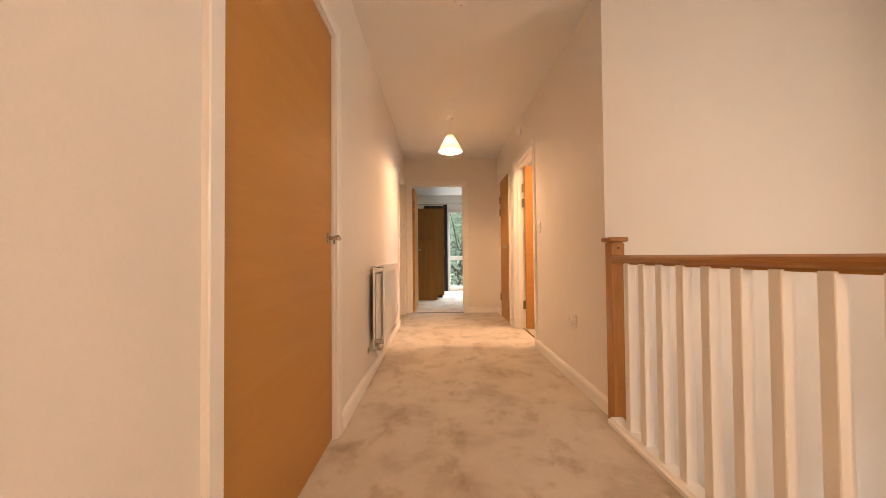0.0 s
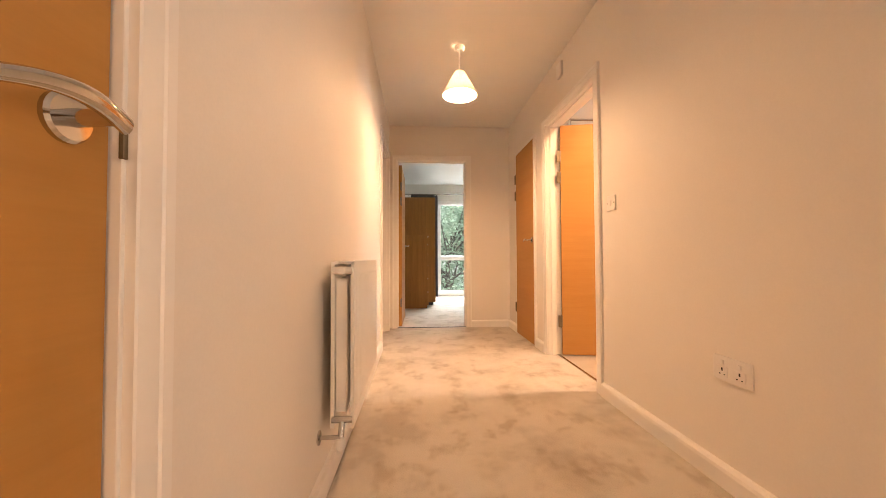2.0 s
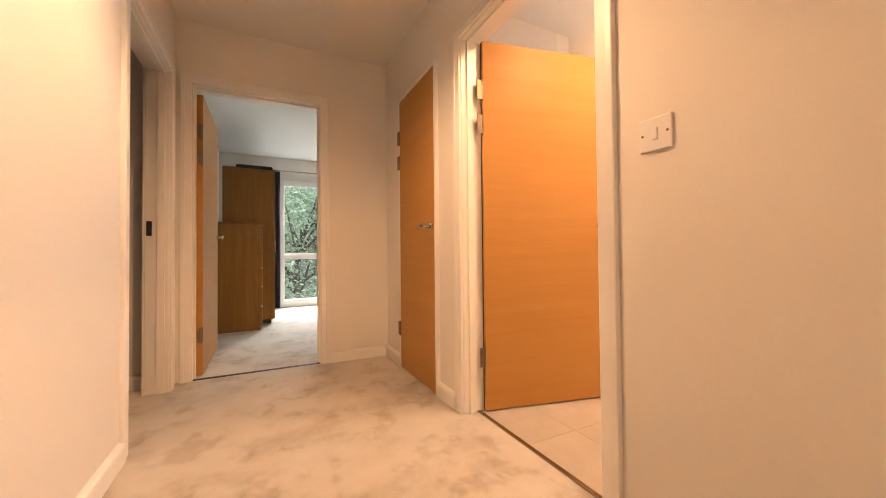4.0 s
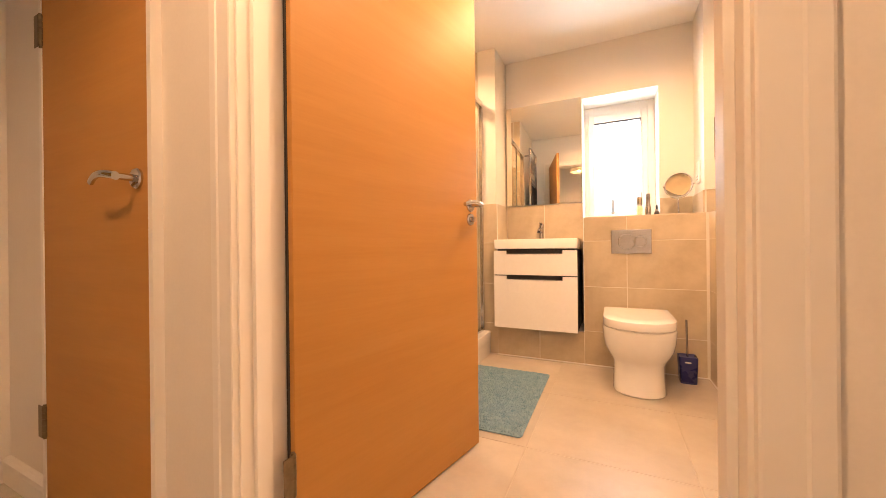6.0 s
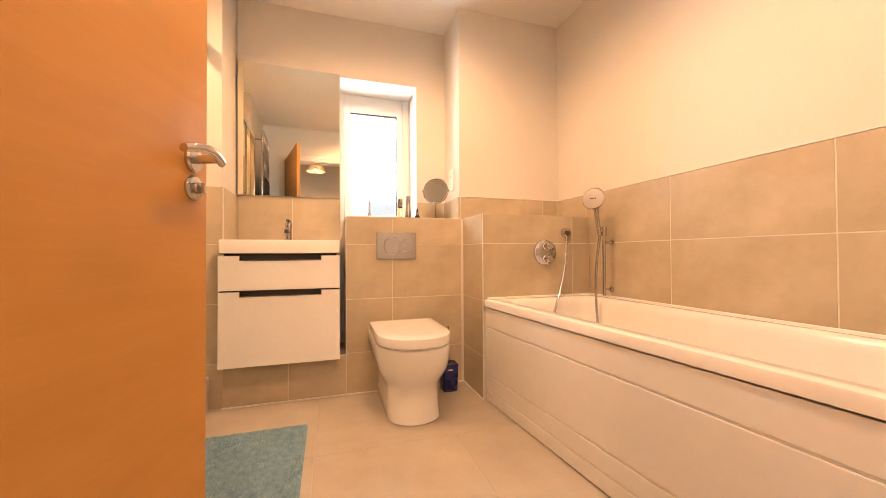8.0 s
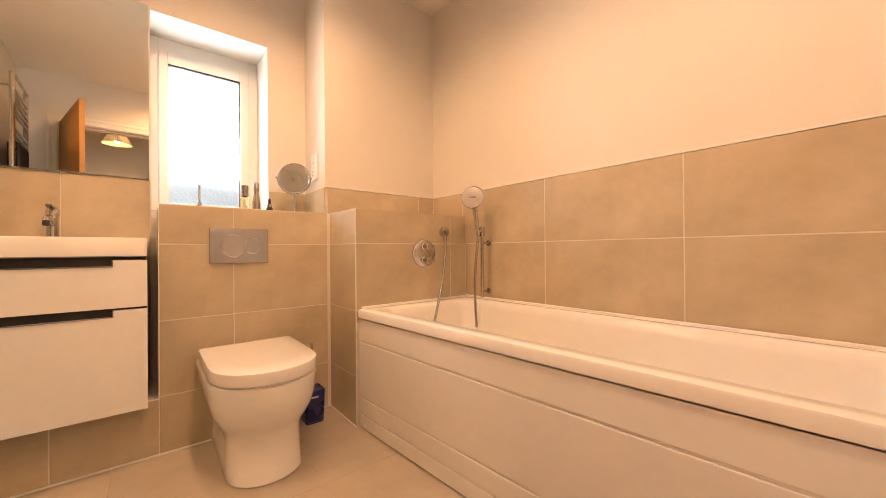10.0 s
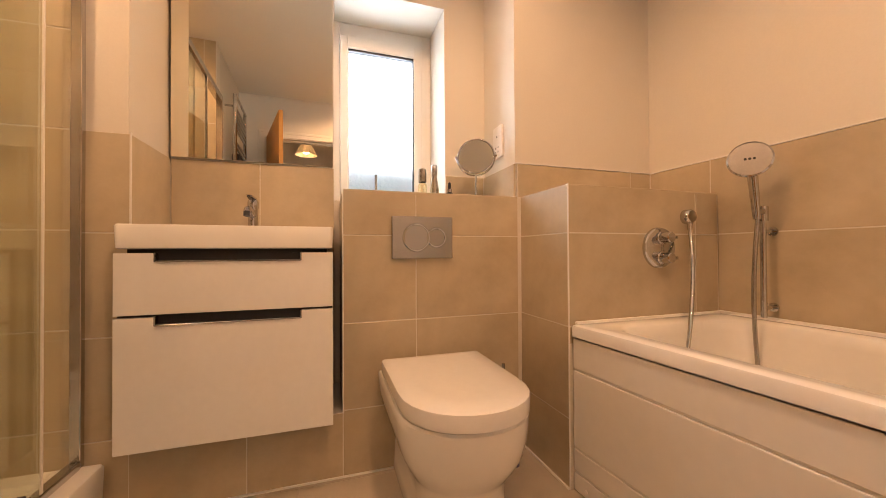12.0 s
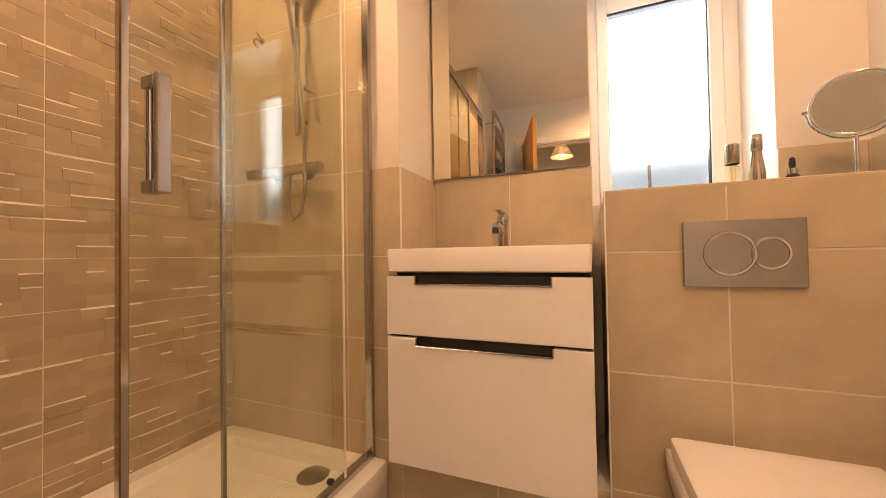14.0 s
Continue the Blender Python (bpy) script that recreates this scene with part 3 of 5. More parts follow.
def relief_mesh(w, h, seed):
    """One moulded tile: thin even courses of blocks of differing depth, the proud ones with a chamfered upper edge
    coloured pale as if lit.
    """
    rng = random.Random(seed)
    bm = bmesh.new()
    w1, h1 = w - 2 * G, h - 2 * G
    # upper chamfer faces that carry the painted highlight
    joints = []
    box(bm, 0, w1, -0.0058, 0, 0, h1)
    n = max(2, 2 * round(h / 0.072))
    for r in range(n):
        z, z1 = h1 * r / n + (0.0012 if r == n // 2 else 0), h1 * (r + 1) / n - (0.0012 if r == n // 2 - 1 else 0)
        x = 0.0
        while x < w1 - 0.005:
            ww = min(rng.uniform(0.035, 0.095), w1 - x)
            if w1 - x - ww < 0.025:
                ww = w1 - x
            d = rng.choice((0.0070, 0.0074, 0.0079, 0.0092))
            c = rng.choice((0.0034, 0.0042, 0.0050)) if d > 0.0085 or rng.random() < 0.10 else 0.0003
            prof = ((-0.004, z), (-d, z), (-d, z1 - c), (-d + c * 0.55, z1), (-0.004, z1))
            a = [bm.verts.new((x, y, zz)) for y, zz in prof]
            b = [bm.verts.new((x + ww, y, zz)) for y, zz in prof]
            bm.faces.new(a)
            bm.faces.new(b[::-1])
            for k in range(5):
                f = bm.faces.new((a[k], b[k], b[(k + 1) % 5], a[(k + 1) % 5]))
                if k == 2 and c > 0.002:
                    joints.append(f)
            x += ww
    bmesh.ops.recalc_face_normals(bm, faces=bm.faces)
    bm.faces.ensure_lookup_table()
    for k, f in enumerate(bm.faces):
        f.material_index = 0 if k < 6 else 1
    # caught light on the chamfers is painted with the pale grout colour
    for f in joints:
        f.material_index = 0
    me = bpy.data.meshes.new("relief_tile")
    bm.to_mesh(me)
    bm.free()
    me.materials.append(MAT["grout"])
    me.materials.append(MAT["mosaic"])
    return me


mosaic_wall = structure("wall_relief_bed", boxed((2.19, 3.355, 5.2803, 5.2875, 0.15, 2.445)), "grout", "pale grout behind the relief tiles of the shower", "wall")
for ci, (a0, a1) in enumerate(((2.19, 2.787), (2.787, 3.355))):
    for ri, (z0, z1) in enumerate(zip(SROWS, SROWS[1:])):
        o = new("relief_tile", relief_mesh(a1 - a0, z1 - z0, ci * 31 + ri))
        o.parent = mosaic_wall
        o.matrix_basis = pose(a0 + G, 5.2865, z0 + G)

# floor tiles
tile_floor = structure("floor_bathroom", boxed((1.235, 3.36, 2.34, 4.62, -0.006, -0.0004)), "floor_grout", "beige porcelain tiled bathroom floor with pale joints", "floor")
fx = [1.235, 1.51, 2.115, 2.72, 3.325, 3.355]
fy = [2.34, 2.73, 3.335, 3.948, 4.56, 4.61]
for a0, a1 in zip(fx, fx[1:]):
    for b0, b1 in zip(fy, fy[1:]):
        me = tile_mesh(a1 - a0, b1 - b0, 0.008, "floor_tile")
        put_tile(tile_floor, me, pose(a0 + G, b0 + G, -0.007, -90, 0, 0))

WW, WH, SILL = 0.530, 0.975, LEDGE + 0.004
bath_window = thing("window_bathroom", "white plastic casement window with obscured glass in a deep reveal", "window", pose(3.914, 3.822, SILL, 0, 0, -90), "", "structure")
SX0, SX1, SZ0, SZ1 = 0.035, 0.477, 0.014, 0.904
part("window_frame", boxed((0, SX0 - 0.002, 0, 0.07, 0, WH), (SX1 + 0.002, WW, 0, 0.07, 0, WH), (SX0 - 0.002, SX1 + 0.002, 0, 0.07, SZ1 + 0.002, WH), (SX0 - 0.002, SX1 + 0.002, 0, 0.07, 0, SZ0 - 0.002), bevel=0.003), "gloss_white", bath_window)
PX0, PX1, PZ0, PZ1 = 0.074, 0.431, 0.060, 0.838   # edges of the glass
sash = part("sash", boxed((SX0, PX0, -0.014, 0.05, SZ0, SZ1), (PX1, SX1, -0.014, 0.05, SZ0, SZ1), (PX0, PX1, -0.014, 0.05, SZ0, PZ0), (PX0, PX1, -0.014, 0.05, PZ1, SZ1), bevel=0.004, seg=2), "gloss_white", bath_window)
part("glazing_bead", boxed((PX0, PX0 + 0.007, -0.004, 0.02, PZ0, PZ1), (PX0 + 0.007, PX1, -0.004, 0.02, PZ0, PZ0 + 0.007), bevel=0.002), "gloss_white", sash)
part("gasket", boxed((PX0 - 0.001, PX0 + 0.003, 0.004, 0.021, PZ0, PZ1), (PX1 - 0.004, PX1 + 0.001, -0.006, 0.021, PZ0, PZ1), (PX0 + 0.003, PX1 - 0.004, -0.006, 0.021, PZ1 - 0.010, PZ1 + 0.001)), "dark", sash, "thin black strip along the glass edges")
o = part("pane", boxed((PX0 - 0.002, PX1 + 0.002, 0.022, 0.028, PZ0 - 0.002, PZ1 + 0.002)), "obscure", sash, "obscured glass pane")
o.visible_shadow = False
lay_room(known)

# ---- setting: bedroom and side room ----
structure("floor_bedroom", boxed((-0.42, 3.2, FAR + 0.005, 9.15, -0.1, 0.0)), "carpet", "pale beige bedroom carpet", "floor")
structure("wall_bedroom_left", boxed((-0.54, -0.42, FAR + 0.12, 9.27, 0, H)), "plaster", "white painted bedroom wall", "wall")
structure("wall_bedroom_right", boxed((3.2, 3.32, FAR, 9.27, 0, H)), "plaster", "white painted bedroom wall", "wall")
structure("wall_bedroom_far", wall_mesh('y', 9.15, 9.27, -0.42, 3.2, 0, H, [(0.414, 2.214, 0.05, 2.08)]), "plaster", "white painted bedroom wall with a tall window", "wall")
structure("ceiling_bedroom", boxed((-0.54, 3.32, FAR + 0.12, 9.27, H, H + 0.1)), "ceiling", "matt white bedroom ceiling", "ceiling")
structure("wall_side_room", boxed((-2.6, -2.5, 4.2, FAR, 0, H), (-2.6, L - 0.12, 4.1, 4.2, 0, H), (-2.6, L - 0.12, FAR, FAR + 0.12, 0, H)), "plaster", "white painted walls of the side room", "wall")
structure("floor_side_room", boxed((-2.5, L - 0.12, 4.2, FAR, -0.1, 0.0)), "carpet", "beige carpet in the side room", "floor")
structure("ceiling_side_room", boxed((-2.6, L - 0.12, 4.1, FAR + 0.12, H, H + 0.1)), "ceiling", "matt white side room ceiling", "ceiling")
skirting("baseboard_side_room", 'y', FAR, -1, -2.5, L - 0.121)
# invented pale ground sheet, lightened for the glow in the bathroom window
structure("ground", boxed((-400, 400, -400, 400, -3.2, -3.0)), "pale_ground", "pale grey ground added to brighten the lower bathroom window", "ground")


def window_unit(name, label, axis_m, w, h, bars, glass, fw=0.055, depth=0.07):
    """A framed window standing in its local x-z plane with its lower corner at the origin; bars: heights of cross rails."""
    top = thing(name, label, "window", axis_m, "", "structure")
    bm = bmesh.new()
    for b in ((0, fw, 0, depth, 0, h), (w - fw, w, 0, depth, 0, h), (fw, w - fw, 0, depth, 0, fw), (fw, w - fw, 0, depth, h - fw, h)):
        box(bm, *b, bevel=0.004)
    for z in bars:
        box(bm, fw, w - fw, 0, depth, z - 0.035, z + 0.035, bevel=0.004)
    part("window_frame", bm, "gloss_white", top)
    zs = [fw, *[z for z in bars], h - fw]
    for i, (z0, z1) in enumerate(zip(zs, zs[1:])):
        lo = z0 + (0.035 if i else 0)
        hi = z1 - (0.035 if i < len(zs) - 2 else 0)
        o = part("pane", boxed((fw - 0.003, w - fw + 0.003, depth * 0.5 - 0.003, depth * 0.5 + 0.003, lo - 0.003, hi + 0.003)), glass, top)
        o.visible_shadow = False
        bm = bmesh.new()
        s = 0.018
        for b in ((fw, fw + s, 0.012, 0.03, lo, hi), (w - fw - s, w - fw, 0.012, 0.03, lo, hi), (fw + s, w - fw - s, 0.012, 0.03, lo, lo + s), (fw + s, w - fw - s, 0.012, 0.03, hi - s, hi)):
            box(bm, *b, bevel=0.003)
        part("glazing_bead", bm, "gloss_white", top)
    return top



window_unit("window_bedroom", "tall white framed bedroom window with a low cross rail", pose(0.414, 9.13, 0.05), 0.9, 2.03, (0.79,), "glass", 0.07, 0.08)
window_unit("window_bedroom_side", "tall white framed bedroom window beside the other", pose(1.314, 9.13, 0.05), 0.9, 2.03, (0.79,), "glass", 0.07, 0.08)
window_unit("window_stairwell", "white framed stairwell window", pose(3.16, 0.75, 0.3, 0, 0, -90), 1.3, 1.7, (1.1,), "obscure", 0.06, 0.07)

# ---- doors ----


def lever_set(door, m, turn=False):
    """A chrome lever on a round rose; local x runs along the lever, -y stands off the door face."""
    bm = bmesh.new()
    lathe(bm, [(0.0001, 0.0), (0.026, 0.0), (0.026, 0.005), (0.023, 0.0085), (0.0001, 0.0095)], 28)
    bmesh.ops.transform(bm, matrix=pose(0, 0, 0, 90, 0, 0), verts=bm.verts)
    rose = part("handle_rose", bm, "chrome", door, "chrome handle rose", True)
    rose.matrix_basis = m
    bm = bmesh.new()
    tube(bm, (0, -0.008, 0), (0, -0.05, 0), 0.0095, 0.008, 16)
    rings = []
    for i in range(13):
        s = i / 12
        x, z = -0.012 + 0.122 * s, 0.006 + 0.012 * math.sin(math.pi * s * 0.75) - 0.014 * s * s
        y = -0.05 - 0.008 * math.sin(math.pi * s)
        a, b = 0.0105 - 0.003 * s, 0.0085 - 0.0015 * s
        rings.append([(x, y + b * math.sin(2 * math.pi * j / 12), z - 0.008 + a * math.cos(2 * math.pi * j / 12)) for j in range(12)])
    loft(bm, rings)
    part("lever", bm, "chrome", rose, "curved chrome lever", True)
    if turn:
        bm = bmesh.new()
        lathe(bm, [(0.0001, 0.0), (0.025, 0.0), (0.025, 0.005), (0.022, 0.009), (0.012, 0.0095), (0.011, 0.016), (0.0001, 0.017)], 28)
        bmesh.ops.transform(bm, matrix=pose(0, 0, -0.057, 90, 0, 0), verts=bm.verts)
        box(bm, -0.003, 0.003, -0.026, -0.012, -0.067, -0.047, bevel=0.001)
        part("privacy_turn", bm, "chrome", rose, "round chrome bolt escutcheon", True)
    return rose


def hinge(door, x, y, z, axis_turn=0):
    bm = bmesh.new()
    tube(bm, (0, 0, -0.054), (0, 0, 0.054), 0.0048, None, 12)
    for k in range(5):
        tube(bm, (0, 0, -0.05 + 0.02 * k + 0.0012), (0, 0, -0.05 + 0.02 * (k + 1) - 0.0012), 0.0075, None, 12)
    box(bm, -0.002, 0.03, 0.004, 0.006, -0.05, 0.05)
    for k in (-0.036, 0.0, 0.036):
        tube(bm, (0.019, 0.0055, k), (0.019, 0.0025, k), 0.0042, None, 10)
    o = part("hinge", bm, "brass", door, "brassed butt hinge", True)
    o.matrix_basis = pose(x, y, z, 0, 0, axis_turn)
    return o


def flush_door(name, label, m, w, h=1.981, th=0.044):
    """Local x from the hinge edge along the leaf, y across its thickness."""
    d = thing(name, label, "door", m)
    part("leaf", boxed((0, w, 0, th, 0, h), bevel=0.0018), "door_wood", d)
    return d


# closed door in the near hall wall: hinge edge near, lever at the far edge
d = flush_door("hall_door", "closed flush door in orange beech veneer with chrome lever", pose(L - 0.012, 0.859, 0.007, 0, 0, 90), 0.920)
# local +y points to -x (into the room), so the hall face is y = 0
lever_set(d, pose(0.920 - 0.054, 0, 0.975) @ Matrix.Diagonal((-1, 1, 1, 1)), False)
for z in (0.285, 1.525, 1.71):
    hinge(d, -0.001, -0.004, z, 90)

# cupboard door: hinges at the far edge
d = flush_door("cupboard_door", "closed narrow flush cupboard door in orange beech veneer", pose(R - 0.021, 5.296, 0.007, 0, 0, -90), 0.604)
lever_set(d, pose(0.604 - 0.048, 0, 1.005) @ Matrix.Diagonal((-1, 1, 1, 1)), False)
for z in (0.285, 1.525, 1.71):
    hinge(d, 0.0, -0.003, z, 180)

# bathroom door, open into the room
ang = math.degrees(math.atan2(4.180 - 4.356, 2.055 - 1.243))
d = flush_door("bathroom_door", "open flush bathroom door in orange beech veneer", pose(1.248, 4.3540, 0.008, 0, 0, ang), 0.825, 1.981, 0.032)
lever_set(d, pose(0.825 - 0.052, 0, 0.995) @ Matrix.Diagonal((-1, 1, 1, 1)), True)
lever_set(d, pose(0.825 - 0.052, 0.032, 0.995) @ pose(0, 0, 0, 0, 0, 180), True)
# black strip added where the hinge gap falls into shade
part("edge_seal", boxed((-0.0014, 0.001, 0.019, 0.0312, 0.0, 1.981)), "dark", d, "black strip standing in for the shaded gap at the hinge edge")
for z in (0.285, 1.525, 1.71):
    hinge(d, -0.006, -0.002, z, 190)

# bedroom door, open against the left bedroom wall
d = flush_door("bedroom_door", "open flush bedroom door in orange beech veneer", pose(-0.188, FAR + 0.075, 0.01, 0, 0, 89.3), 0.80, 1.975)
lever_set(d, pose(0.745, 0, 1.0) @ Matrix.Diagonal((-1, 1, 1, 1)), False)
for z in (0.285, 1.525, 1.71):
    hinge(d, -0.004, 0.006, z, 150)
tagged(part("strike_plate", boxed((1.232, 1.246, 3.5275, 3.5300, 0.945, 1.036), bevel=0.0008), "dark"), "dark strike plate with a bright lip in the bathroom door lining", "strike plate")
tagged(part("strike_plate", boxed((L - 0.112, L - 0.085, 5.505, 5.5115, 0.97, 1.06), bevel=0.001), "dark"), "dark metal strike plate in the side doorway", "strike plate")
k = bpy.data.objects["strike_plate"]
part("lip", boxed((1.246, 1.2570, 3.5275, 3.5298, 0.95, 1.012), bevel=0.0008), "chrome", k, "bright folded lip")
for z in (1.012, 0.953):
    part("latch_edge", boxed((1.2365, 1.2425, 3.5295, 3.5306, z, z + 0.014)), "satin_metal", k, "bright edge of the latch recess")

# ---- hall things ----


def radiator():
    r = thing("radiator", "white double panel radiator hung on the hall wall", "radiator", pose(L, 2.650, 0.235))
    ln, ht = 0.71, 0.59

    def panel(x0, x1, name):
        bm = bmesh.new()
        n, out, face = 21, (1 if name == "front_panel" else -1), (x1 if name == "front_panel" else x0)
        back = x0 if name == "front_panel" else x1
        prof = [(back, 0.0), (face, 0.0)]
        for i in range(n):
            y, hw = 0.03 + (ln - 0.06) * (i + 0.5) / n, 0.010
            prof += [(face, y - hw - 0.004), (face + out * 0.0035, y - hw), (face + out * 0.0035, y + hw), (face, y + hw + 0.004)]
        prof += [(face, ln), (back, ln)]
        rings = []
        for z, k in ((0.0, 0), (0.045, 0), (0.06, 1), (ht - 0.06, 1), (ht - 0.045, 0), (ht, 0)):
            rings.append([(x if k or (x - face) * out <= 0 else face, y, z) for x, y in prof])
        loft(bm, rings)
        part(name, bm, "gloss_white", r)
    panel(0.035, 0.047, "back_panel")
    panel(0.105, 0.117, "front_panel")
    for i in range(26):
        y = 0.03 + i * (ln - 0.06) / 25
        part("convector_fin", boxed((0.048, 0.090, y - 0.0008, y + 0.0008, 0.06, ht - 0.06)), "gloss_white", r)
    part("end_fin", boxed((0.05, 0.088, 0.018, 0.022, 0.05, ht - 0.07)), "gloss_white", r, "grey sheet end fin")
    bm = bmesh.new()
    for i in range(29):
        y = 0.02 + i * (ln - 0.04) / 28
        box(bm, 0.047, 0.105, y - 0.0035, y + 0.0035, ht - 0.006, ht + 0.001)
    box(bm, 0.047, 0.06, 0.0, ln, ht - 0.008, ht + 0.003)
    box(bm, 0.092, 0.118, 0.0, ln, ht - 0.008, ht + 0.003)
    part("top_grille", bm, "gloss_white", r)
    bm = bmesh.new()
    tube(bm, (0.04, -0.002, ht - 0.03), (0.112, -0.002, ht - 0.03), 0.014, None, 14)
    tube(bm, (0.076, 0.0, ht - 0.03), (0.076, -0.022, ht - 0.03), 0.014, None, 14)
    part("vent_plug", bm, "gloss_white", r, "", True)
    bm = bmesh.new()
    tube(bm, (0.04, 0.0, 0.03), (0.112, 0.0, 0.03), 0.012, None, 14)
    tube(bm, (0.0, -0.024, -0.02), (0.076, -0.024, -0.02), 0.0075, None, 12)
    tube(bm, (0.076, -0.024, -0.02), (0.076, 0.0, 0.03), 0.011, None, 12)
    tube(bm, (0.0, -0.024, -0.02), (0.004, -0.024, -0.02), 0.024, None, 20)
    part("valve", bm, "chrome", r, "chrome valve tail with wall collar", True)
    bm = bmesh.new()
    lathe(bm, [(0.0001, 0), (0.016, 0), (0.018, -0.01), (0.0175, -0.035), (0.013, -0.042), (0.0001, -0.043)], 20, (0.076, -0.024, -0.022))
    part("valve_cap", bm, "plastic", r, "white valve cap", True)


radiator()


tagged(part("strike_plate", boxed((L - 0.004, L + 0.0025, 1.7810, 1.7880, 0.956, 0.992), bevel=0.0008), "brass"), "small dark metal strike plate on the hall door frame", "strike plate")


def pendant(at, name="pendant_lamp", group=""):
    p = thing(name, "ceiling pendant lamp with a cream conical cloth shade, lit", "lamp", pose(*at), group)
    bm = bmesh.new()
    lathe(bm, [(0.0001, -0.032), (0.028, -0.032), (0.036, -0.022), (0.038, 0.0)], 28)
    part("ceiling_rose", bm, "plastic", p, "", True)
    part("cord", tube(bmesh.new(), (0, 0, -0.03), (0, 0, -0.20), 0.0032, None, 8), "plastic", p)
    bm = bmesh.new()
    lathe(bm, [(0.013, -0.19), (0.019, -0.20), (0.019, -0.245), (0.016, -0.26)], 20)
    part("lampholder", bm, "plastic", p, "", True)
    bm = bmesh.new()
    seg = 72
    rows = []
    for s in range(9):
        f = s / 8
        rr = 0.034 + (0.132 - 0.034) * f ** 0.93
        zz = -0.195 - 0.178 * f
        rows.append([bm.verts.new(((rr + (0.0012 if i % 2 else -0.0012)) * math.cos(2 * math.pi * i / seg), (rr + (0.0012 if i % 2 else -0.0012)) * math.sin(2 * math.pi * i / seg), zz)) for i in range(seg)])
    for a, b in zip(rows, rows[1:]):
        for i in range(seg):
            bm.faces.new((a[i], a[(i + 1) % seg], b[(i + 1) % seg], b[i]))
    for i in range(seg):
        a, b = rows[0][i].co, rows[0][(i + 1) % seg].co
        bm.faces.new((rows[0][(i + 1) % seg], rows[0][i], bm.verts.new((a.x * 0.57, a.y * 0.57, a.z - 0.004)), bm.verts.new((b.x * 0.57, b.y * 0.57, b.z - 0.004))))
    shade = part("shade", bm, "shade", p, "cream pleated cloth shade")
    bm = bmesh.new()
    lathe(bm, [(0.131, -0.369), (0.1335, -0.371), (0.1335, -0.376), (0.131, -0.377), (0.131, -0.369)], 48)
    part("shade_ring", bm, "plastic", shade, "", True)
    bm = bmesh.new()
    lathe(bm, [(0.012, -0.255), (0.016, -0.27), (0.028, -0.30), (0.03, -0.325), (0.022, -0.345), (0.0001, -0.353)], 24)
    bulb = part("bulb", bm, "bulb", p, "lit frosted bulb", True)
    bulb.visible_shadow = False
    return p


pendant((0.329, 4.016, H))
# unseen second pendant, made up to carry the landing fill light
pendant((0.35, -1.7, H), "pendant_lamp")

bm = bmesh.new()
lathe(bm, [(0.0001, -0.045), (0.03, -0.045), (0.044, -0.036), (0.05, -0.022), (0.053, -0.008), (0.054, 0.0)], 32)
o = tagged(part("smoke_alarm", bm, "plastic", None, "", True), "round white smoke alarm fixed to the hall ceiling", "alarm")
o.location = (0.33, 2.12, H)
for slot in ((-0.02, 0.02, -0.036, -0.033, -0.046, -0.043), (-0.004, 0.004, 0.012, 0.02, -0.0465, -0.043)):
    part("alarm_slot", boxed(slot), "dark", o, "dark alarm vent")
o = tagged(part("sensor_box", boxed((R - 0.022, R, 4.005, 4.095, 2.255, 2.37), bevel=0.005, seg=2), "plastic"), "small white sensor box high on the hall wall", "sensor")


def switch_plate(name, label, cat, x, y0, y1, z0, z1):
    p = thing(name, label, cat, pose(x, (y0 + y1) / 2, (z0 + z1) / 2, 0, 0, -90))
    w, h = (y1 - y0), (z1 - z0)
    part("plate", boxed((-w / 2, w / 2, -0.009, 0, -h / 2, h / 2), bevel=0.004, seg=2), "plastic", p)
    return p, w, h


p, w, h = switch_plate("light_switch", "white single rocker light switch on the hall wall", "switch", R, 3.294, 3.383, 1.109, 1.199)
part("rocker", boxed((-0.009, 0.009, -0.0125, -0.008, -0.016, 0.016), bevel=0.002), "plastic", p)
for sx in (-0.034, 0.034):
    bm = tube(bmesh.new(), (sx, -0.008, 0), (sx, -0.0102, 0), 0.0034, None, 12)
    part("screw", bm, "brass", p)
p, w, h = switch_plate("wall_socket", "white double power socket low on the hall wall", "socket", R, 2.475, 2.634, 0.386, 0.476)
for sx in (-0.036, 0.036):
    part("socket_face", boxed((sx - 0.022, sx + 0.022, -0.0115, -0.008, -0.03, 0.008), bevel=0.0015), "plastic", p)
    for hole in ((sx - 0.003, sx + 0.003, -0.0122, -0.011, -0.009, 0.003), (sx - 0.013, sx - 0.007, -0.0122, -0.011, -0.023, -0.019), (sx + 0.007, sx + 0.013, -0.0122, -0.011, -0.023, -0.019)):
        part("pin_hole", boxed(hole), "dark", p, "dark pin slot")
    part("rocker", boxed((sx - 0.006, sx + 0.006, -0.0135, -0.008, 0.014, 0.03), bevel=0.001), "plastic", p)


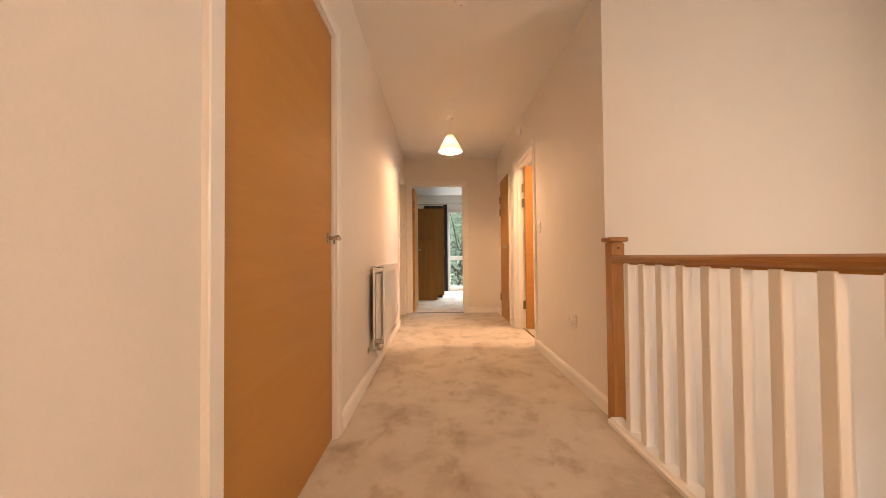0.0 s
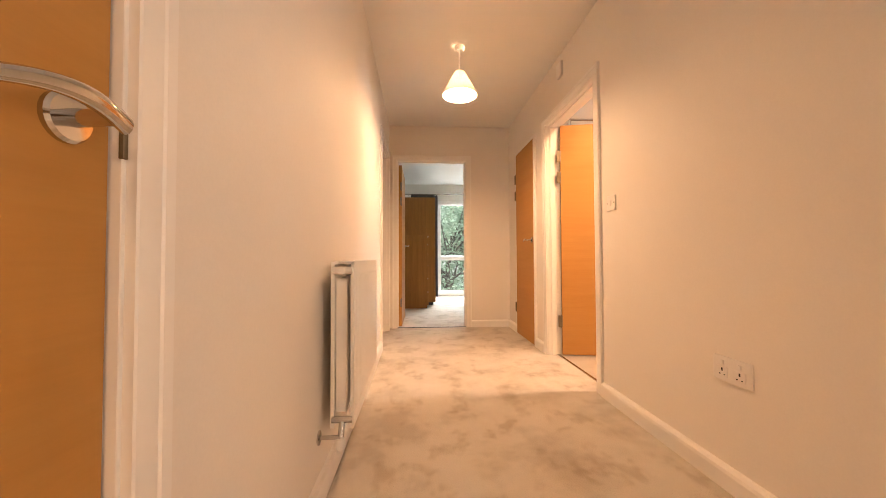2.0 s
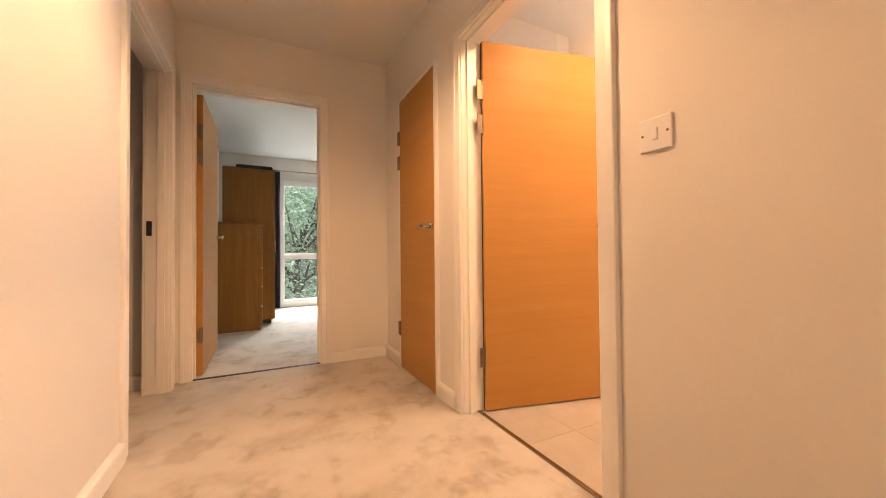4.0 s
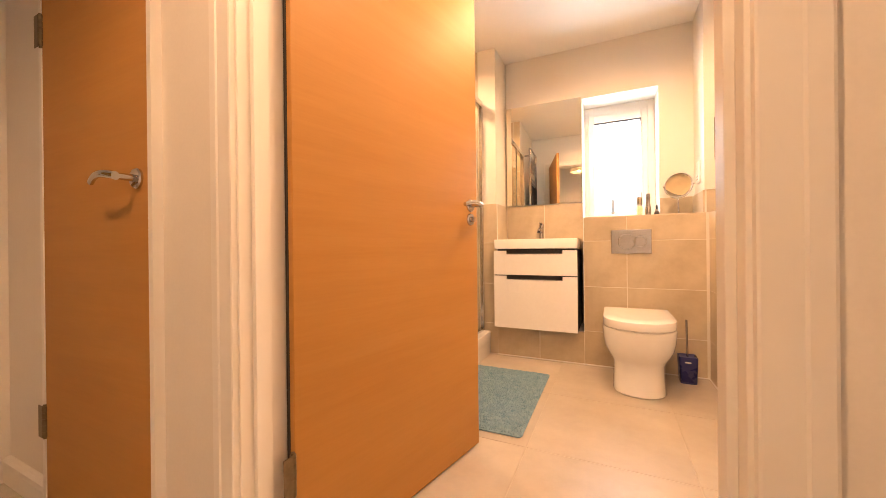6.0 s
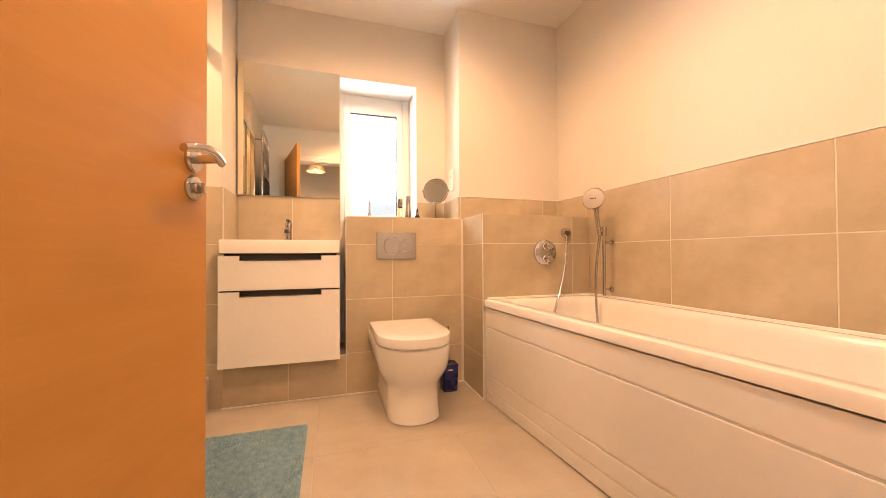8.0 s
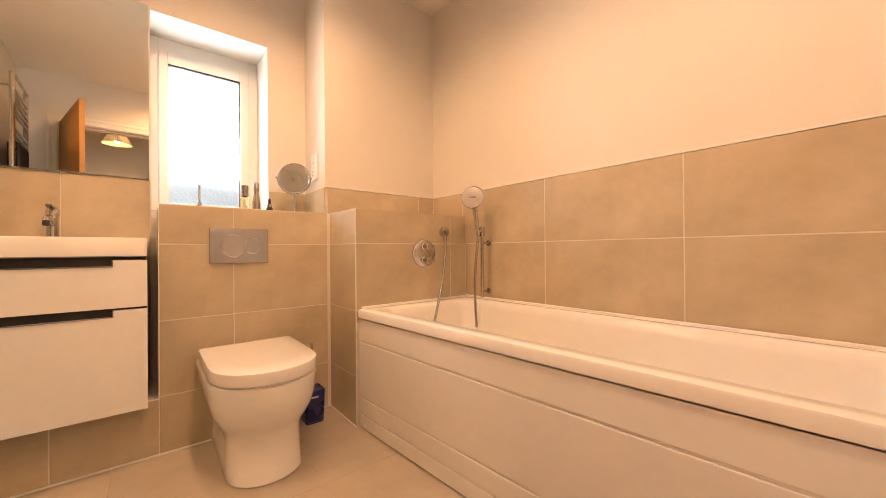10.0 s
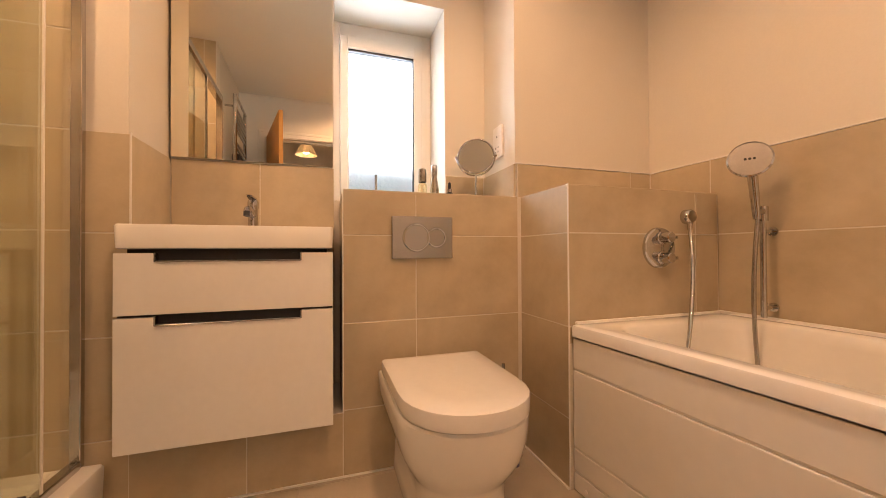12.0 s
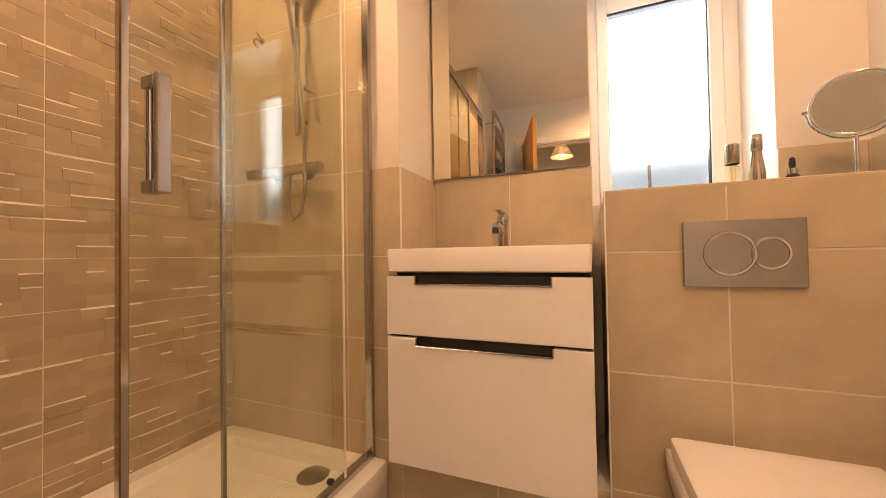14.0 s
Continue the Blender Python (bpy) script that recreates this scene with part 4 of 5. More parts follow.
def banister():
    b = thing("banister", "landing banister with white balusters, oak-brown newel post and handrail", "banister", pose(1.115, 0, 0))
    bm = bmesh.new()
    box(bm, -0.011, 0.061, 1.906, 1.978, -0.02, 0.955, bevel=0.004, seg=2)
    newel = part("newel_post", bm, "newel_wood", b, "square varnished newel post")
    bm = bmesh.new()
    box(bm, -0.005, 0.055, 1.912, 1.972, 0.95, 0.962, bevel=0.002)
    box(bm, -0.027, 0.077, 1.890, 1.994, 0.961, 0.985, bevel=0.008, seg=3)
    part("newel_cap", bm, "newel_wood", newel, "varnished square cap")
    bm = tube(bmesh.new(), (0.027, 1.9065, 0.928), (0.027, 1.9045, 0.928), 0.006, None, 14)
    part("plug", bm, "dark", newel, "dark fixing plug")
    # moulded handrail
    prof = [(-0.030, 0.860), (-0.034, 0.871), (-0.030, 0.882), (-0.016, 0.889), (0.016, 0.889), (0.030, 0.882), (0.034, 0.871), (0.030, 0.860), (0.021, 0.853), (0.021, 0.843), (-0.021, 0.843), (-0.021, 0.853)]
    bm = profile_run(bmesh.new(), prof, lambda u, v, k: (u + 0.014, (1.9065, -2.99)[k], v))
    part("handrail", bm, "rail_wood", b, "varnished moulded handrail")
    bm = profile_run(bmesh.new(), [(-0.045, 0.0), (-0.045, 0.018), (-0.036, 0.024), (-0.03, 0.032), (0.03, 0.032), (0.036, 0.024), (0.045, 0.018), (0.045, 0.0)], lambda u, v, k: (u, (1.9065, -2.99)[k], v))
    part("base_rail", bm, "gloss_white", b, "white painted base rail")
    me = finish(boxed((-0.0205, 0.0205, 0, 0.041, 0.03, 0.848), bevel=0.0025), "baluster", "gloss_white")
    y = 1.736
    while y > -2.9:
        o = new("baluster", me)
        o.parent = b
        o.location = (0.004, y, 0)
        y -= 0.13


banister()

# ---- bathroom things ----
known = {o.name for o in scene.collection.objects}
for dx, dy in DOWNLIGHTS:
    bm = bmesh.new()
    lathe(bm, [(0.030, -0.001), (0.034, -0.006), (0.043, -0.005), (0.046, 0.0)], 32)
    o = tagged(part("downlight", bm, "chrome", None, "", True), "round chrome recessed ceiling downlight, lit", "downlight", "bathroom downlights")
    o.location = (dx, dy, H)
    bm = bmesh.new()
    lathe(bm, [(0.0001, -0.0015), (0.031, -0.0015), (0.031, -0.001)], 28)
    part("lens", bm, "bulb", o, "glowing lamp face", True)


def rounded(cx, cy, w, d, r, z, n=6):
    """A rounded rectangle ring round a centre."""
    pts = []
    for sx, sy, a0 in ((1, 1, 0), (-1, 1, 90), (-1, -1, 180), (1, -1, 270)):
        for k in range(n + 1):
            a = radians(a0 + 90 * k / n)
            pts.append((cx + sx * (w / 2 - r) + r * math.cos(a), cy + sy * (d / 2 - r) + r * math.sin(a), z))
    return pts


def bath():
    t = thing("bathtub", "white acrylic bath built in against tiled walls with a grooved panel", "bathtub", pose(RB + 0.012, 0, 0))
    x1 = 3.028 - RB - 0.012
    y0, y1 = SOUTH + 0.001, 3.052
    cx, cy, w, d = x1 / 2, (y0 + y1) / 2, x1, y1 - y0
    bm = bmesh.new()
    zt = 0.570
    rings = [rounded(cx, cy, w - 0.012, d - 0.012, 0.012, zt - 0.042), rounded(cx, cy, w, d, 0.014, zt - 0.040), rounded(cx, cy, w, d, 0.014, zt - 0.010), rounded(cx, cy, w - 0.006, d - 0.006, 0.014, zt - 0.003),
             rounded(cx, cy, w - 0.02, d - 0.02, 0.016, zt), rounded(cx - 0.01, cy, w - 0.15, d - 0.13, 0.10, zt), rounded(cx - 0.01, cy, w - 0.17, d - 0.15, 0.10, zt - 0.008), rounded(cx - 0.012, cy, w - 0.19, d - 0.17, 0.11, zt - 0.04),
             rounded(cx - 0.02, cy, w - 0.28, d - 0.24, 0.12, zt - 0.30), rounded(cx - 0.02, cy, w - 0.36, d - 0.32, 0.12, zt - 0.385), rounded(cx - 0.02, cy, w - 0.50, d - 0.44, 0.10, zt - 0.40)]
    loft(bm, rings, False)
    bm.faces.new([bm.verts[-len(rings[0]) + i] for i in range(len(rings[0]))] if bm.verts.ensure_lookup_table() is None else [])
    part("tub", bm, "acrylic", t, "glossy white moulded tub", True)
    # silicone bead along the two tiled walls
    part("sealant", boxed((0.0, x1 - 0.001, y0 - 0.0005, y0 + 0.011, zt - 0.004, zt + 0.011), bevel=0.004, seg=2), "plastic", t, "white silicone bead")
    part("sealant", boxed((x1 - 0.011, x1 + 0.0005, y0 + 0.011, y1 - 0.02, zt - 0.004, zt + 0.009), bevel=0.004, seg=2), "plastic", t, "white silicone bead")
    # front panel boards with grooves between them
    yp = 3.044
    backing = part("bath_panel", boxed((0.0, x1 - 0.006, yp - 0.03, yp - 0.0048, 0.007, 0.512)), "acrylic", t, "white grooved bath panel")
    for z0, z1 in ((0.007, 0.067), (0.074, 0.146), (0.153, 0.413), (0.420, 0.5235)):
        part("panel_board", boxed((0.0, x1 - 0.004, yp - 0.0085, yp, z0, z1), bevel=0.003, seg=2), "acrylic", backing)
    for sx in (0.16, 0.95, x1 - 0.06):
        part("screw_cap", tube(bmesh.new(), (sx, yp, 0.03), (sx, yp + 0.003, 0.03), 0.006, None, 12), "plastic", t)
    # the tub follows the wall, which is out of square, and narrows a little to its foot
    for o in list(t.children) + list(backing.children):
        for v in o.data.vertices:
            f = min(1.0, max(0.0, (v.co.y - y0) / d))
            v.co.y += (SKEW * (1 - f) + 0.075 * f) * (v.co.x - x1)
    return t


bath()


def thermostat_valve():
    v = thing("bath_mixer", "round chrome bath mixer plate with two knobs on tiles", "mixer", pose(3.03, 2.646, 0.833, 0, 0, -90))
    bm = bmesh.new()
    lathe(bm, [(0.0001, 0.012), (0.068, 0.012), (0.076, 0.008), (0.078, 0.0)], 40)
    bmesh.ops.transform(bm, matrix=pose(0, 0, 0, 90, 0, 0), verts=bm.verts)
    part("plate", bm, "chrome", v, "", True)
    for z in (0.038, -0.038):
        bm = bmesh.new()
        lathe(bm, [(0.0001, 0.058), (0.017, 0.058), (0.0195, 0.055), (0.0195, 0.02), (0.024, 0.018), (0.024, 0.010)], 24)
        bmesh.ops.transform(bm, matrix=pose(0, 0, z, 90, 0, 0), verts=bm.verts)
        box(bm, 0.0, 0.034, -0.056, -0.040, z - 0.006, z + 0.006, bevel=0.003, seg=2)
        part("knob", bm, "chrome", v, "", True)


thermostat_valve()


def bath_hose():
    v = thing("shower_outlet", "chrome wall elbow with metal hose above the bath", "shower hose", pose(3.03, 2.505, 0.954, 0, 0, -90))
    bm = bmesh.new()
    lathe(bm, [(0.0001, 0.030), (0.022, 0.030), (0.027, 0.024), (0.028, 0.0)], 28)
    bmesh.ops.transform(bm, matrix=pose(0, 0, 0, 90, 0, 0), verts=bm.verts)
    tube(bm, (0, -0.018, -0.015), (0, -0.018, -0.052), 0.0105, 0.009, 14)
    part("elbow", bm, "chrome", v, "", True)
    pts = []
    for i in range(25):
        s = i / 24
        pts.append((-0.012 * math.sin(math.pi * s) - 0.27 * s ** 1.5, -0.018 - 0.165 * s ** 1.15 - 0.01 * math.sin(math.pi * s), -0.05 - 0.56 * s))
    bm = bmesh.new()
    sweep(bm, pts, 0.007, 10)
    part("hose", bm, "chrome", v, "ribbed metal hose", True)


bath_hose()


def bath_rail():
    v = thing("shower_rail", "chrome riser rail with a round hand shower over the bath", "shower rail", pose(2.842, SOUTH, 0, 0, 0, 180))
    bm = tube(bmesh.new(), (0, -0.055, 0.585), (0, -0.055, 0.945), 0.0095, None, 16)
    part("rail", bm, "chrome", v, "", True)
    for z in (0.618, 0.888):
        bm = bmesh.new()
        tube(bm, (0, 0, z), (0, -0.055, z), 0.0075, None, 14)
        tube(bm, (0, 0, z), (0, -0.006, z), 0.016, None, 18)
        part("bracket", bm, "chrome", v, "", True)
    bm = bmesh.new()
    tube(bm, (0, -0.055, 0.925), (0, -0.055, 0.975), 0.016, None, 18)
    tube(bm, (0, -0.06, 0.955), (0, -0.085, 0.962), 0.014, None, 16)
    part("slider", bm, "chrome", v, "", True)
    # hand shower, leaning out a little
    bm = bmesh.new()
    rings = []
    for i in range(9):
        s = i / 8
        r = 0.012 + 0.004 * s
        c = Vector((0.004 * s, -0.085 - 0.028 * s, 0.93 + 0.155 * s))
        rings.append([c + Vector((r * math.cos(2 * math.pi * j / 14), r * 0.8 * math.sin(2 * math.pi * j / 14), 0)) for j in range(14)])
    loft(bm, rings)
    hs = part("hand_shower", bm, "chrome", v, "chrome hand shower", True)
    m = Matrix.Translation((0.006, -0.128, 1.135)) @ pose(0, 0, 0, 80, 0, 30)
    bm = bmesh.new()
    lathe(bm, [(0.0001, -0.026), (0.03, -0.024), (0.055, -0.012), (0.0635, -0.002), (0.0635, 0.004), (0.058, 0.007)], 40)
    bmesh.ops.transform(bm, matrix=m, verts=bm.verts)
    part("head_shell", bm, "chrome", hs, "", True)
    bm = bmesh.new()
    lathe(bm, [(0.059, 0.006), (0.055, 0.0075), (0.0001, 0.0078)], 40)
    for ring, cnt in ((0.016, 8), (0.028, 14), (0.040, 20), (0.051, 26)):
        for i in range(cnt):
            a = 2 * math.pi * i / cnt
            lathe(bm, [(0.0016, 0.0075), (0.0012, 0.0095), (0.0001, 0.0098)], 6, (ring * math.cos(a), ring * math.sin(a), 0))
    bmesh.ops.transform(bm, matrix=m, verts=bm.verts)
    part("spray_face", bm, "spray", hs, "pale spray face with nozzles", True)
    bm = bmesh.new()
    for i in range(3):
        lathe(bm, [(0.0045, 0.008), (0.004, 0.0102), (0.0001, 0.0104)], 10, (-0.012 + 0.012 * i, 0.0, 0))
    bmesh.ops.transform(bm, matrix=m, verts=bm.verts)
    part("jet", bm, "dark", hs, "dark centre jets")
    pts = [(0.002 + 0.012 * s, -0.085 - 0.02 * math.sin(3.1 * s) - 0.03 * s, 0.93 - 0.50 * s) for s in [i / 20 for i in range(21)]]
    bm = bmesh.new()
    sweep(bm, pts, 0.007, 10)
    part("hose", bm, "satin_metal", v, "ribbed metal hose", True)


bath_rail()


def d_ring(x_back, x_front, half, z, n=14, cut=0.0):
    """A D-shaped outline: square at the wall, round to the room, round its own axis y = 0."""
    straight = x_front + half * 1.05
    pts = [(x_back, -half + cut, z), (x_back - 0.02, -half, z)]
    pts += [(straight + (x_back - straight) * 0.5, -half, z)]
    for k in range(n + 1):
        a = math.pi * k / n
        pts.append((straight - half * 1.05 * math.sin(a) ** 0.85 if 0 < k < n else straight, -half * math.cos(a), z))
    pts += [(straight + (x_back - straight) * 0.5, half, z), (x_back - 0.02, half, z), (x_back, half - cut, z)]
    return pts


def toilet():
    t = thing("toilet", "white ceramic back-to-wall toilet with a closed D-shaped lid", "toilet", pose(0, 3.475, 0))
    bm = bmesh.new()
    xb = END - 0.001
    rings = [d_ring(xb, 2.852, 0.137, 0.0), d_ring(xb, 2.846, 0.139, 0.006), d_ring(xb, 2.858, 0.134, 0.05), d_ring(xb, 2.866, 0.132, 0.12), d_ring(xb, 2.866, 0.135, 0.165), d_ring(xb, 2.852, 0.147, 0.19), d_ring(xb, 2.828, 0.165, 0.22),
             d_ring(xb, 2.808, 0.180, 0.255), d_ring(xb, 2.796, 0.189, 0.30), d_ring(xb, 2.791, 0.193, 0.345), d_ring(xb, 2.790, 0.194, 0.370), d_ring(xb, 2.796, 0.190, 0.376)]
    loft(bm, rings)
    part("pan", bm, "ceramic", t, "white glazed pan", True)
    bm = bmesh.new()
    b0 = 3.285
    loft(bm, [d_ring(b0, 2.796, 0.178, 0.376), d_ring(b0, 2.793, 0.181, 0.378), d_ring(b0, 2.793, 0.181, 0.388), d_ring(b0, 2.796, 0.180, 0.390)])
    seat = part("seat", bm, "lacquer", t, "", True)
    bm = bmesh.new()
    loft(bm, [d_ring(b0, 2.788, 0.184, 0.382), d_ring(b0, 2.781, 0.189, 0.385), d_ring(b0, 2.779, 0.191, 0.416), d_ring(b0, 2.782, 0.190, 0.428), d_ring(b0, 2.794, 0.182, 0.433), d_ring(b0 - 0.01, 2.86, 0.12, 0.4355)])
    part("lid", bm, "lacquer", t, "closed white lid", True)
    for sy in (-0.075, 0.075):
        bm = tube(bmesh.new(), (3.308, sy, 0.376), (3.308, sy, 0.412), 0.012, None, 16)
        part("hinge_cap", bm, "chrome", t, "chrome hinge cap", True)


toilet()


def flush_plate():
    p = thing("flush_plate", "satin chrome flush plate with two round buttons", "flush plate", pose(END - 0.0005, 3.495, 0.878, 0, 0, -90))
    part("plate", boxed((-0.123, 0.123, -0.012, 0, -0.082, 0.082), bevel=0.0025, seg=2), "satin_metal", p)
    for x, r in ((-0.026, 0.053), (0.055, 0.038)):
        bm = bmesh.new()
        lathe(bm, [(r - 0.006, 0.0122), (r - 0.0045, 0.0155), (r - 0.001, 0.0160), (r + 0.0015, 0.0145), (r + 0.0025, 0.0118)], 48, (x, 0, 0))
        bmesh.ops.transform(bm, matrix=pose(0, 0, 0, 90, 0, 0), verts=bm.verts)
        part("button_ring", bm, "chrome", p, "polished button ring", True)
        bm = bmesh.new()
        lathe(bm, [(0.0001, 0.0128), (r - 0.0045, 0.0132), (r - 0.004, 0.012)], 48, (x, 0, 0))
        bmesh.ops.transform(bm, matrix=pose(0, 0, 0, 90, 0, 0), verts=bm.verts)
        part("button", bm, "satin_metal", p, "", True)


flush_plate()


def toilet_brush():
    b = thing("toilet_brush", "dark blue square brush holder on the floor with a chrome handle", "toilet brush", pose(3.240, 3.193, 0.001))
    bm = bmesh.new()
    loft(bm, [rounded(0, 0, 0.084, 0.084, 0.012, 0.0), rounded(0, 0, 0.088, 0.088, 0.012, 0.004), rounded(0, 0, 0.100, 0.100, 0.013, 0.16), rounded(0, 0, 0.094, 0.094, 0.012, 0.163), rounded(0, 0, 0.06, 0.06, 0.02, 0.158)])
    part("holder", bm, "blue", b, "", True)
    bm = tube(bmesh.new(), (0, 0, 0.12), (0.0, 0.004, 0.385), 0.0065, 0.006, 12)
    part("stick", bm, "satin_metal", b, "slim steel stick", True)
    part("label_mark", boxed((-0.0495, -0.0475, -0.012, 0.022, 0.128, 0.136)), "plastic", b, "small pale mark")


toilet_brush()

V0, V1 = 3.835, 4.444


def vanity():
    v = thing("vanity_unit", "white gloss wall-hung vanity unit with two drawers", "vanity unit", pose(0, 0, 0))
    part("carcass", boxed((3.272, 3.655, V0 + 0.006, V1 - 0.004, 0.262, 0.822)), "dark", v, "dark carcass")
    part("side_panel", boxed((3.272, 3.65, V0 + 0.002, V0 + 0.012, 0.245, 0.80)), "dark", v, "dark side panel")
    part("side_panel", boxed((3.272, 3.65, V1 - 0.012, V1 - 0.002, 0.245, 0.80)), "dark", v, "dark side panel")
    nl, nr = V1 - 0.100, V0 + 0.100

    def drawer(z0, z1):
        dz = 0.026
        bm = bmesh.new()
        # a front with a wide finger notch cut from its upper edge
        pts = [(V0, z0), (V1, z0), (V1, z1), (nl, z1), (nl, z1 - dz), (nr, z1 - dz), (nr, z1), (V0, z1)]
        lo = [bm.verts.new((3.252, y, z)) for y, z in pts]
        hi = [bm.verts.new((3.271, y, z)) for y, z in pts]
        bm.faces.new(lo)
        bm.faces.new(list(reversed(hi)))
        for i in range(8):
            bm.faces.new((lo[i], lo[(i + 1) % 8], hi[(i + 1) % 8], hi[i]))
        es = [e for e in bm.edges if all(abs(vv.co.x - 3.252) < 1e-6 for vv in e.verts)]
        bmesh.ops.bevel(bm, geom=es, offset=0.0015, segments=2, affect='EDGES')
        dr = part("drawer_front", bm, "lacquer", v)
        bm = boxed((3.249, 3.273, nr, nl, z1 - dz - 0.0005, z1 - dz + 0.004), (3.249, 3.273, nl - 0.004, nl + 0.0005, z1 - dz, z1 + 0.001), (3.249, 3.273, nr - 0.0005, nr + 0.004, z1 - dz, z1 + 0.001), bevel=0.0012)
        part("handle_strip", bm, "satin_metal", dr, "satin metal grip strip")
    drawer(0.640, 0.822)
    drawer(0.239, 0.632)


vanity()


def basin():
    b = thing("wash_basin", "white ceramic wash basin resting on the vanity unit", "basin", pose(0, 0, 0))
    cx, cy, w, d = 3.45, (V0 + V1) / 2, 0.404, V1 - V0 + 0.004
    bm = bmesh.new()
    zt = 0.908
    loft(bm, [rounded(cx + 0.004, cy, w - 0.016, d - 0.014, 0.014, 0.834), rounded(cx, cy, w - 0.004, d - 0.006, 0.016, 0.838), rounded(cx, cy, w, d, 0.016, zt - 0.006), rounded(cx, cy, w - 0.006, d - 0.006, 0.016, zt),
              rounded(cx - 0.03, cy, w - 0.11, d - 0.07, 0.05, zt), rounded(cx - 0.03, cy, w - 0.13, d - 0.09, 0.05, zt - 0.012), rounded(cx - 0.03, cy, w - 0.20, d - 0.20, 0.05, zt - 0.062)])
    part("bowl", bm, "ceramic", b, "", True)
    # shade between basin and drawers put in as a matt black box
    part("shadow_gap", boxed((3.285, 3.65, V0 + 0.02, V1 - 0.02, 0.8221, 0.8345)), "dark", b, "black strip in place of the shade under the basin")
    return b


basin()


def tap():
    t = thing("basin_tap", "chrome single lever basin tap standing on the basin", "tap", pose(3.59, 4.14, 0.908))
    bm = bmesh.new()
    lathe(bm, [(0.024, 0.0), (0.024, 0.004), (0.0185, 0.008), (0.0175, 0.075), (0.019, 0.09), (0.021, 0.098), (0.021, 0.118), (0.016, 0.128), (0.0001, 0.130)], 28)
    part("body", bm, "chrome", t, "", True)
    bm = bmesh.new()
    sweep(bm, [(-0.008, 0, 0.062), (-0.045, 0, 0.078), (-0.085, 0, 0.082), (-0.108, 0, 0.076), (-0.116, 0, 0.062)], 0.0125, 16)
    sp = part("spout", bm, "chrome", t, "", True)
    part("aerator", tube(bmesh.new(), (-0.116, 0, 0.068), (-0.120, 0, 0.052), 0.0115, None, 16), "dark", sp, "dark aerator mouth", True)
    bm = bmesh.new()
    loft(bm, [[(x, y * wd, 0.128 + z + 0.09 * (-x) * 0.35) for y, z in ((-1, 0), (1, 0), (1, 0.007), (-1, 0.007))] for x, wd in ((0.014, 0.013), (-0.02, 0.013), (-0.075, 0.009))])
    part("lever", bm, "chrome", t, "", True)


tap()
# mirror glass over the basin splashback, its far edge packed out from the wall
bm = boxed((BACK - 0.012, BACK - 0.001, 3.827, 4.441, 1.2035, 2.046), bevel=0.001)
for v in bm.verts:
    if v.co.x < BACK - 0.006:
        v.co.x -= 0.021 * (v.co.y - 3.827)
tagged(part("wall_mirror", bm, "mirror"), "frameless wall mirror above the basin splashback", "mirror")


